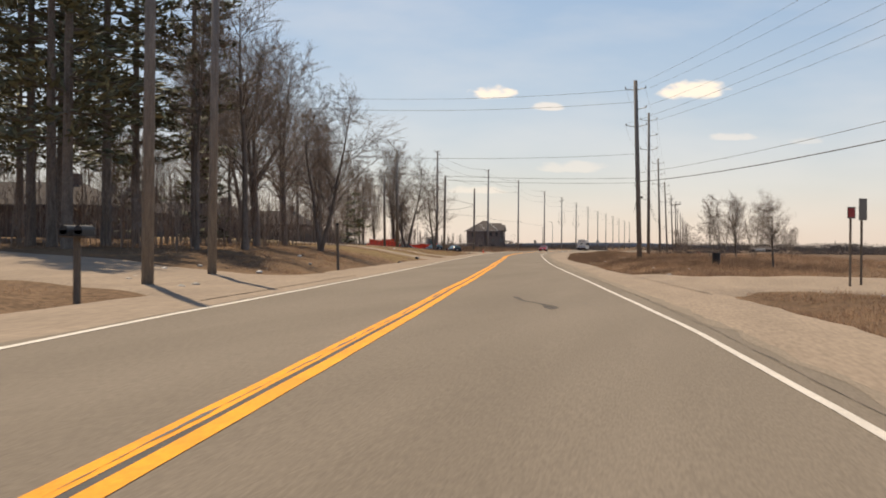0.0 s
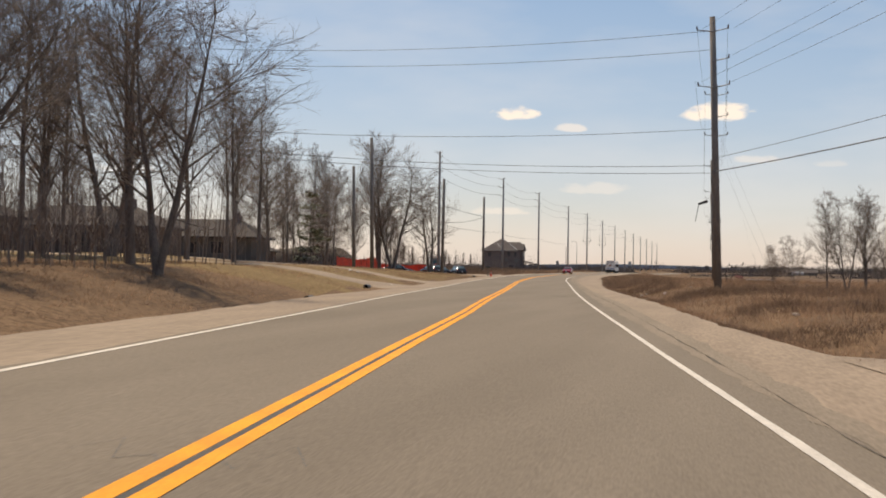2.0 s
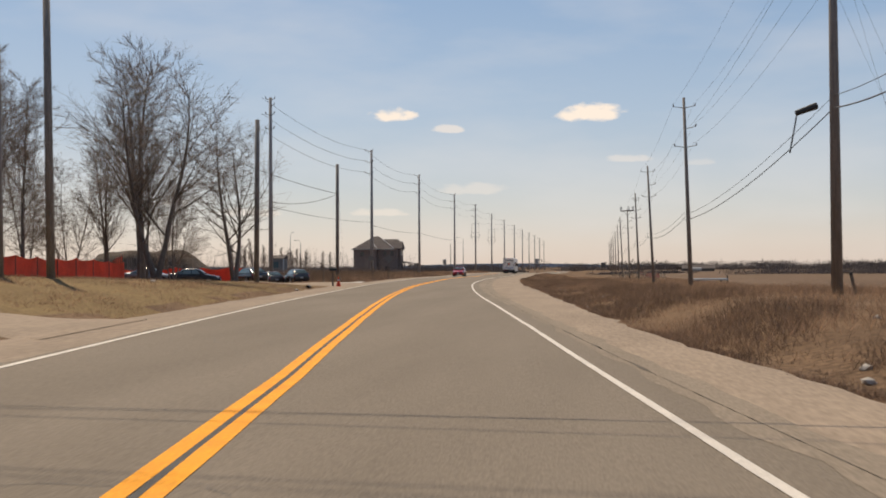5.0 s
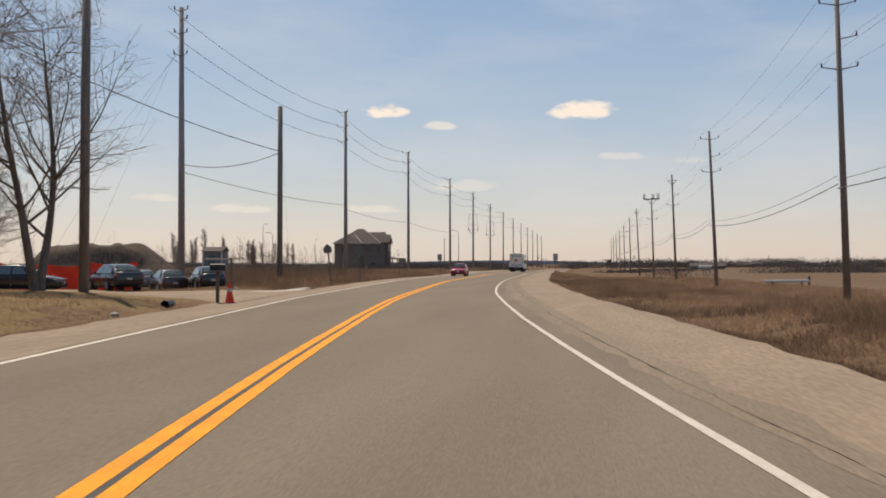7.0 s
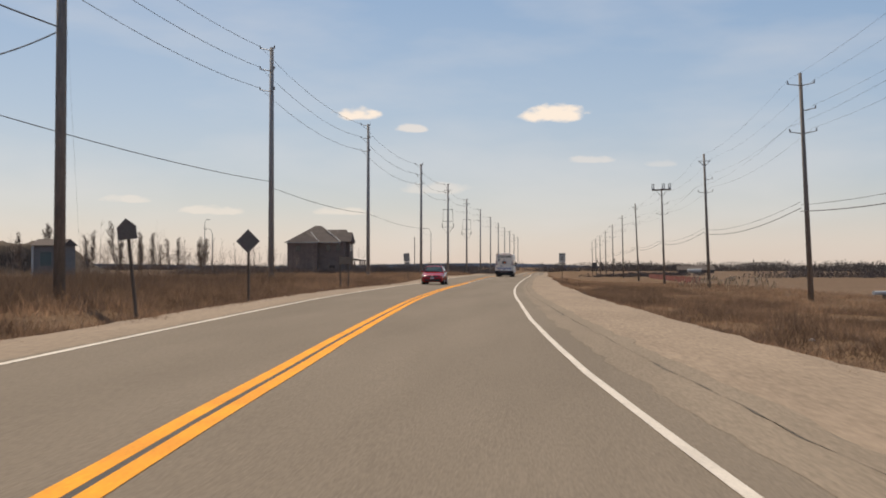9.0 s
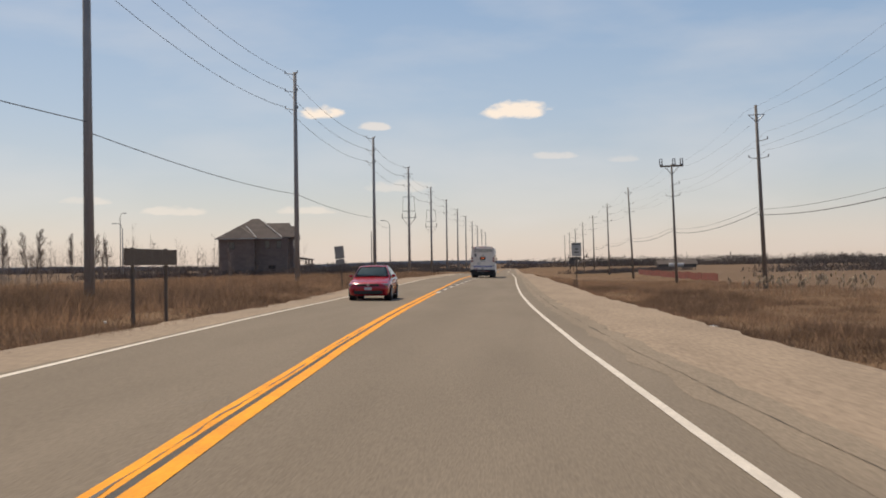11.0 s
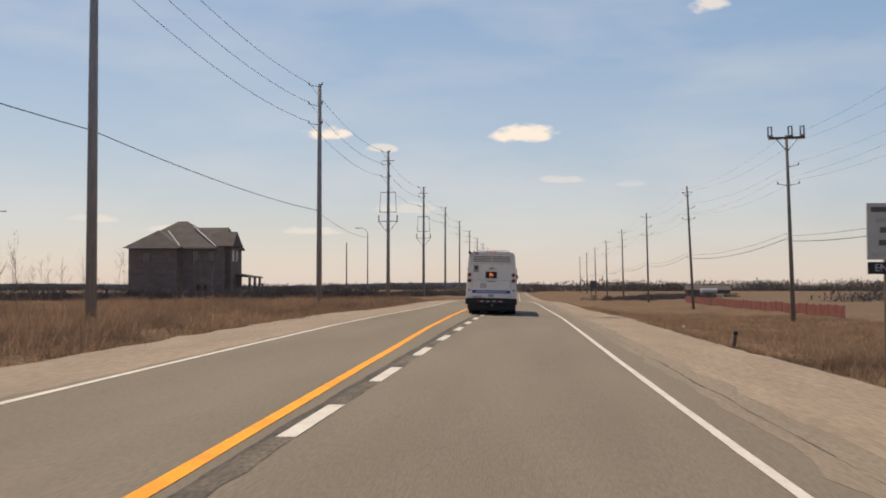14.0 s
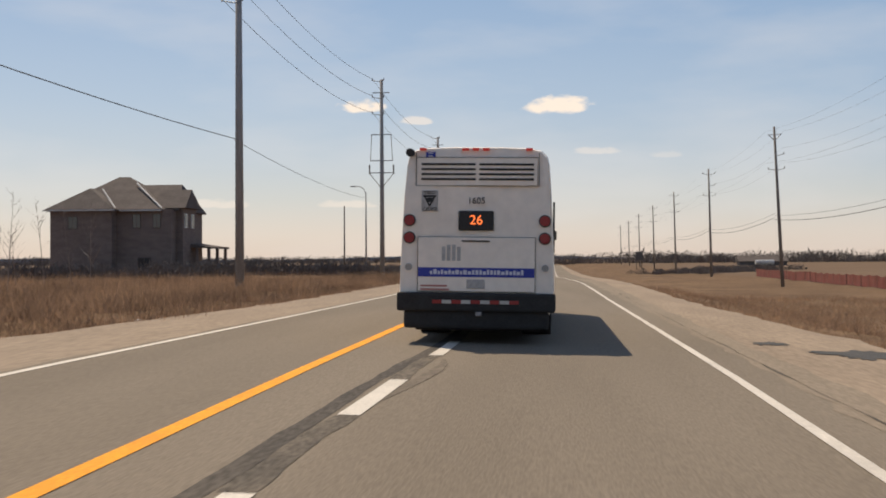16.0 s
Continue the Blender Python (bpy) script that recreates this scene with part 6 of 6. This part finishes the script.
road_sign("school_sign", -35.8, 214.0, 2.78, 0.54, 0.58, "back of a pentagonal metal road sign on a leaning post", shape="pentagon", lean=-6)
road_sign("warning_sign", -37.03, 230.0, 3.0, 1.0, 1.0, "back of a diamond-shaped metal road sign", shape="diamond")
road_sign("traffic_sign", 7.6, 52.0, 3.6, 0.45, 0.95, "dark narrow road sign on a thin post", M_SIGNBACK, turn=35)
s, panel, t = road_sign("red_sign", 7.0, 51.0, 3.2, 0.36, 0.5, "small red and white sign on a thin post", M_SIGNBACK, turn=20)
part("red_field", boxed(-0.15, 0.15, -0.095, -0.084, t - 0.45, t - 0.06, 0.004), M_REDLENS, panel)
# board on two posts
z0 = land(-37.9, 257.0)
b = thing("notice_board", (-37.9, 257.0, z0), "weathered wooden board on two thin posts in weeds", "sign board")
for u in (-1.45, 1.45):
    part("post", boxed(-0.045, 0.045, u - 0.045, u + 0.045, -0.3, 2.1 - z0, 0.01), M_WOOD, b)
part("board", boxed(0.05, 0.09, -2.3, 2.3, 1.62 - z0, 2.07 - z0, 0.01), M_WOOD, b)
# distant hoarding and bare posts
z0 = land(-3.2, 650)
b = thing("hoarding", (-5.6, 640, z0), "distant grey hoarding on legs beside the road", "billboard")
part("board", boxed(-1.0, 1.0, -0.1, 0.1, 2.6, 5.0, 0.02), M_SCRUBWALL, b)
for u in (-0.7, 0.7):
    part("leg", boxed(u - 0.1, u + 0.1, -0.1, 0.1, -0.3, 2.65), M_WOOD, b)
for x, y, h, lean in [(-22.3, 325.2, 0.75, 8), (-26.6, 56.0, 0.0, 0), (-17.0, 54.2, 2.5, -1), (-3.4, 149.0, 0.9, -12)]:
    if h:
        z0 = land(x, y)
        p = thing("marker_post", (x, y, z0), "short weathered wooden marker post in the grass", "post", "marker posts")
        p.matrix_world = pose(x, y, z0, 0, lean, 0)
        part("post", boxed(-0.06, 0.06, -0.06, 0.06, -0.2, h, 0.012), M_WOOD, p)
        part("cap", boxed(-0.063, 0.063, -0.063, 0.063, h - 0.12, h + 0.004, 0.01), M_BLACK, p)


def mailbox(x, y, twin, label, turn=90, h=1.05):
    z0 = land(x, y)
    m = thing("mailbox", (x, y, z0), label, "mailbox", "mailboxes", turn)
    part("post", boxed(-0.06, 0.06, -0.06, 0.06, -0.3, h, 0.01), M_WOOD, m)
    part("shelf", boxed(-0.2, 0.2, -0.32, 0.32, h, h + 0.03), M_WOOD, m)
    for v in ((-0.17, 0.17) if twin else (0.0,)):
        bm = boxed(-0.26, 0.26, v - 0.1, v + 0.1, h + 0.03, h + 0.16, 0.01)
        bmesh.ops.create_cone(bm, cap_ends=True, segments=16, radius1=0.1, radius2=0.1, depth=0.52, matrix=pose(0, v, h + 0.16, 0, 90, 0))
        bx = part("box", bm, M_BLACK, m, "black metal letter box")
        part("door", boxed(0.255, 0.275, v - 0.095, v + 0.095, h + 0.04, h + 0.2, 0.01), M_TRIM if twin else M_BLACK, bx)
        part("flag", boxed(-0.05, 0.08, v + 0.1, v + 0.112, h + 0.17, h + 0.24), M_REDLENS, bx)


mailbox(-12.4, 21.4, True, "pair of black letter boxes on a wooden post", h=1.35)
mailbox(-32.4, 180.2, False, "dark letter box on a wooden post beside a cone", turn=14, h=1.16)
# a post with a pale cross arm by the driveway
z0 = land(-36.6, 195.2)
p = thing("arm_post", (-36.6, 195.2, z0), "thin wooden post with a pale horizontal arm on top", "post")
part("post", boxed(-0.05, 0.05, -0.05, 0.05, -0.3, 1.78 - z0, 0.01), M_WOOD, p)
part("arm", boxed(-1.3, 0.5, -0.045, 0.045, 1.70 - z0, 1.77 - z0, 0.01), M_CURB, p, "pale wooden arm")
# a small grey cabin behind the weeds
z0 = land(-57.8, 257.0) - 0.1
p = thing("cabin", (-57.8, 257.0, z0), "small grey clad cabin with a dark roof behind weeds", "cabin")
wl = part("wall", boxed(-1.0, 1.0, -0.6, 1.6, 0, 2.85 - z0, 0.02), M_CABIN, p)
for u in (-1.0, 1.0):
    part("corner_board", boxed(u - 0.07, u + 0.07, -0.63, -0.55, 0, 2.85 - z0), M_TRIM, wl, "white corner board")
part("window", boxed(-0.45, 0.3, -0.62, -0.57, 1.5 - z0, 2.4 - z0, 0.01), M_GLASS, wl)
part("roof", solid([(-1.15, -0.75, 2.85 - z0), (1.15, -0.75, 2.85 - z0), (1.15, 1.75, 2.85 - z0), (-1.15, 1.75, 2.85 - z0), (-1.15, 0.5, 3.3 - z0), (1.15, 0.5, 3.3 - z0)],
                   [(0, 1, 5, 4), (2, 3, 4, 5), (0, 4, 3), (1, 2, 5), (3, 2, 1, 0)]), M_ROOF, p)
z0 = land(-32.1, 180.4)
c = thing("traffic_cone", (-32.0, 180.3, z0 + 0.02), "orange plastic traffic cone beside a letter box", "traffic cone")
part("cone", tubed((0, 0, 0.03), (0, 0, 0.7), 0.16, 0.035, 18), M_ORANGE, c)
part("base", boxed(-0.2, 0.2, -0.2, 0.2, 0, 0.04, 0.012), M_ORANGE, c)
part("band", tubed((0, 0, 0.4), (0, 0, 0.52), 0.098, 0.073, 18), M_SIGNWHITE, c)
z0 = land(2.4, 84.4)
d = thing("oil_drum", (2.3, 84.6, z0), "dark upright drum in the dry grass", "drum")
part("body", tubed((0, 0, 0), (0, 0, 0.95), 0.3, 0.3, 18), M_BLACK, d)
for zz in (0.02, 0.32, 0.63, 0.93):
    part("hoop", tubed((0, 0, zz - 0.02), (0, 0, zz + 0.02), 0.312, 0.312, 18), M_BLACK, d)


def fence(name, pts, h, mat, label, post_mat, every=2.6):
    """Plastic or fabric fence: a wavering sheet with thickness between stakes."""
    f = thing(name, (pts[0][0], pts[0][1], land(*pts[0])), label, "fence")
    o = Vector(f.matrix_world.translation)
    for (x0, y0), (x1, y1) in zip(pts, pts[1:]):
        ln = math.hypot(x1 - x0, y1 - y0)
        k = max(1, round(ln / every))
        for i in range(k):
            bm = bmesh.new()
            rows = []
            m = 7
            for j in range(m):
                t = (i + j / (m - 1)) / k
                x, y = x0 + (x1 - x0) * t, y0 + (y1 - y0) * t
                sag = 0.12 * math.sin(math.pi * j / (m - 1)) * h
                z = land(x, y)
                wob = 0.08 * noise.noise((x * 0.9, y * 0.9, 1))
                rows.append([(x + wob, y - 0.01, z + 0.05), (x + wob, y - 0.01, z + h - sag), (x + wob, y + 0.01, z + h - sag), (x + wob, y + 0.01, z + 0.05)])
            vr = [[bm.verts.new(Vector(p) - o) for p in r] for r in rows]
            for a, b in zip(vr, vr[1:]):
                for q in range(4):
                    bm.faces.new((a[q], a[(q + 1) % 4], b[(q + 1) % 4], b[q]))
            part("mesh_panel", bm, mat, f)
            xs, ysn = x0 + (x1 - x0) * i / k, y0 + (y1 - y0) * i / k
            zz = land(xs, ysn)
            part("stake", tubed(Vector((xs, ysn - 0.03, zz - 0.3)) - o, Vector((xs, ysn - 0.03, zz + h - 0.03)) - o, 0.03, 0.026, 6), post_mat, f)


fence("safety_fence", [(-43.6, 153.5), (-44.6, 172.0)], 1.15, M_ORANGE, "bright orange plastic safety fence on stakes", M_WOOD)
fence("safety_fence", [(-44.8, 172.3), (-53.5, 190.0), (-58.5, 203.8), (-45.0, 204.3)], 1.7, M_ORANGE, "bright orange plastic safety fence behind parked cars", M_WOOD)
fence("silt_fence", [(5.8, 411.0), (6.0, 470.0), (6.0, 527.0)], 1.45, M_SILT, "faded red fabric silt fence along a field", M_WOOD, 3.2)

# concrete curb by the last driveway, culvert pipes, a white pipe in the field
cv, cf = [], []
for i in range(15):
    y = 190.5 + i * 0.8
    lat = -8.35 - 0.9 * smooth01((195 - y) / 4) if i < 6 else -8.25
    for du, dz in ((-0.16, -0.1), (-0.13, 0.06), (0.06, 0.035), (0.16, -0.04)):
        cv.append((on_road(y, lat + du), y, rise(y) + tilt(lat) + dz))
    if i:
        for q in range(4):
            cf.append((4 * i - 4 + q, 4 * i - 4 + (q + 1) % 4, 4 * i + (q + 1) % 4, 4 * i + q))
cf += [(0, 1, 2, 3), (56, 57, 58, 59)]
tagged(mesh_object("curb", cv, cf, M_CURB), "pale concrete curb at the edge of a driveway", "curb", kind="structure")


def culvert(x, y, turn, label="dark end of a steel culvert pipe in the ditch"):
    z0 = land(x, y)
    c = thing("culvert_pipe", (x, y, z0), label, "pipe", "culvert pipes", turn)
    bm = bmesh.new()
    tube(bm, (0, -0.5, 0.02), (0, 0.5, 0.02), 0.15, 0.15, 16, caps=False)
    tube(bm, (0, -0.5, 0.02), (0, 0.5, 0.02), 0.13, 0.13, 16, caps=False)
    part("pipe", bm, M_BLACK, c)
    part("collar", tubed((0, 0.05, 0.02), (0, 0.4, 0.02), 0.128, 0.128, 16), M_BLACK, c)


culvert(on_road(85, -9.6), 85.0, 8)
culvert(on_road(102.5, -9.8), 102.5, 8)
culvert(on_road(181.5, -9.8), 180.5, 8)
z0 = land(5.0, 282.0)
w = thing("white_pipe", (2.2, 280.4, z0), "long white pipe lying on low blocks in the field", "pipe")
part("pipe", tubed((0, 0, 0.5), (5.8, 3.2, 0.5), 0.17, 0.17, 12), M_TRIM, w)
for u in (1.0, 4.8):
    part("block", boxed(u - 0.12, u + 0.12, -0.3 + u * 0.55, 0.3 + u * 0.55, -0.3, 0.36, 0.02), M_WOOD, w)
part("end_post", boxed(5.7, 5.95, 3.1, 3.35, -0.3, 1.1, 0.02), M_WOOD, w, "dark wooden end post")

# litter and stones on the verge
sr = random.Random(41)
for i in range(70):
    y = sr.uniform(20, 380)
    lat = sr.choice((-1, 1)) * sr.uniform(0.4, 7)
    lat = prof(y, EDGE_RIGHT) + lat if lat > 0 else prof(y, EDGE_LEFT) + lat
    x = on_road(y, lat)
    bm = bmesh.new()
    bmesh.ops.create_icosphere(bm, subdivisions=1, radius=sr.uniform(0.06, 0.16))
    for v in bm.verts:
        v.co *= 1 + 0.35 * noise.noise(v.co * 9 + Vector((i, 0, 0)))
        v.co.z *= 0.55
    st = part("stone", bm, M_TRIM if sr.random() < 0.35 else M_CONCRETE)
    st.matrix_world = pose(x, y, land(x, y) + 0.04, 0, 0, sr.uniform(0, 360))
    tagged(st, "small pale stone lying on the verge", "stone", "verge stones")


# ---- dry grass and weeds ----
def blades(name, count, seed, area, hmin, hmax, mat, label):
    r = np.random.RandomState(seed)
    vs = np.zeros((count * 3, 3))
    k = 0
    while k < count:
        x, y, h = area(r)
        h *= hmin + (hmax - hmin) * r.rand()
        z = land(x, y) - 0.03
        for _ in range(min(9, count - k)):
            bx, by = x + r.normal(0, 0.22), y + r.normal(0, 0.22)
            a = r.rand() * 6.283
            w = 0.005 + 0.007 * r.rand()
            lx, ly = r.normal(0, 0.5) * h, r.normal(0, 0.5) * h
            vs[k * 3] = (bx - w * math.cos(a), by - w * math.sin(a), z)
            vs[k * 3 + 1] = (bx + w * math.cos(a), by + w * math.sin(a), z)
            vs[k * 3 + 2] = (bx + lx, by + ly, z + h * (0.6 + 0.6 * r.rand()))
            k += 1
    me = bpy.data.meshes.new(name)
    me.vertices.add(count * 3)
    me.vertices.foreach_set("co", vs.ravel())
    me.loops.add(count * 3)
    me.loops.foreach_set("vertex_index", np.arange(count * 3, dtype=np.int32))
    me.polygons.add(count)
    me.polygons.foreach_set("loop_start", np.arange(0, count * 3, 3, dtype=np.int32))
    me.update()
    me.validate()
    me.materials.append(mat)
    return tagged(new(name, me), label, "grass", kind="stuff")


def verge(side, y0, y1, reach, patchy=0.0):
    def pick(r):
        while True:
            y = y0 + (y1 - y0) * r.rand()
            d = 0.1 + reach * r.rand() ** 1.6
            lat = prof(y, EDGE_RIGHT) + d if side > 0 else prof(y, EDGE_LEFT) - d
            if any(sd == side and abs(y - yd) < half for yd, half, sd in DRIVES):
                continue
            # the mown yard stops at a slanting line
            if side < 0 and y > 196 and y < 201 + (-35.4 - on_road(y, lat)) * 1.75:
                continue
            clump = 0.5 + noise.noise((on_road(y, lat) * 0.25, y * 0.25, 3))
            if clump < 0.22 and r.rand() < 0.7:
                continue
            if patchy and 0.5 + noise.noise((on_road(y, lat) * 0.11, y * 0.11, 8)) < patchy:
                continue
            return on_road(y, lat), y, (0.25 + 0.75 * min(1.0, d / 4.5)) * (0.45 + 0.8 * clump)
    return pick


blades("dry_weeds", 330000, 1, verge(1, 62, 420, 30), 0.18, 0.62, M_BLADE, "dead brown weeds and grass on the verge")
blades("dry_weeds", 270000, 2, verge(-1, 199, 420, 40), 0.3, 0.95, M_BLADE, "dead brown weeds and grass on the verge")
blades("dark_weeds", 170000, 7, verge(1, 70, 330, 15, 0.5), 0.2, 0.6, M_DARKBLADE, "dark brown dead brush in clumps on the verge")
blades("dark_weeds", 110000, 8, verge(-1, 199, 300, 34, 0.3), 0.35, 0.95, M_DARKBLADE, "dark brown dead brush in clumps on the verge")
blades("dark_weeds", 45000, 9, verge(-1, 300, 420, 22, 0.5), 0.3, 0.85, M_DARKBLADE, "dark brown dead brush in clumps on the verge")


def yard(r):
    """The mown yard beside the parked cars, up to the slanting edge of the weeds."""
    while True:
        x, y = r.uniform(-62, -30), r.uniform(199, 226)
        lat = x - cx(y)
        if lat < prof(y, EDGE_LEFT) - 0.3 and y < 202 + (-35.4 - x) * 1.75:
            return x, y, 1.0


def brush(r):
    while True:
        x, y = r.uniform(-80, -41), r.uniform(214, 262)
        if y > 206 + (-35.4 - x) * 1.3 and 0.5 + noise.noise((x * 0.12, y * 0.12, 5)) > 0.3:
            return x, y, 1.0


blades("dry_grass", 60000, 10, yard, 0.06, 0.2, M_BLADE, "short dead tan grass in a yard")
blades("tall_brush", 70000, 11, brush, 0.7, 1.5, M_DARKBLADE, "tall dark brown dead brush behind a yard")
blades("dry_grass", 70000, 3, verge(1, -5, 62, 16), 0.1, 0.35, M_BLADE, "short dead brown grass on the verge")
blades("dry_grass", 110000, 4, verge(-1, 0, 196, 16), 0.06, 0.22, M_BLADE, "short dead tan grass on the verge")



# tall dry seed heads standing over the weeds
r = random.Random(31)
M_HEAD = material("dry_seed_heads", (0.46, 0.35, 0.23), 0.95, var=0.3, scale=6, fine=30, bump=0.3, island=0.5)
bm = bmesh.new()
for i in range(95):
    y = r.uniform(309, 324)
    x = r.uniform(-9.5, 0.5)
    z, h = land(x, y), r.uniform(0.9, 1.7)
    top = Vector((x + r.uniform(-0.15, 0.15), y + r.uniform(-0.15, 0.15), z + h))
    tube(bm, (x, y, z - 0.1), top, 0.012, 0.008, 4, caps=False)
    for k in range(r.choice((1, 1, 2, 3))):
        q = bmesh.ops.create_icosphere(bm, subdivisions=1, radius=r.uniform(0.06, 0.13))
        at = top + Vector((r.uniform(-0.2, 0.2) if k else 0, r.uniform(-0.2, 0.2) if k else 0, -0.22 * k))
        bmesh.ops.scale(bm, vec=(0.8, 0.8, r.uniform(1.3, 2.4)), verts=q["verts"])
        bmesh.ops.translate(bm, vec=at, verts=q["verts"])
heads = part("dry_seed_heads", bm, M_HEAD)
tagged(heads, "tall dry flower stalks with round seed heads among weeds", "dry plants", kind="stuff")
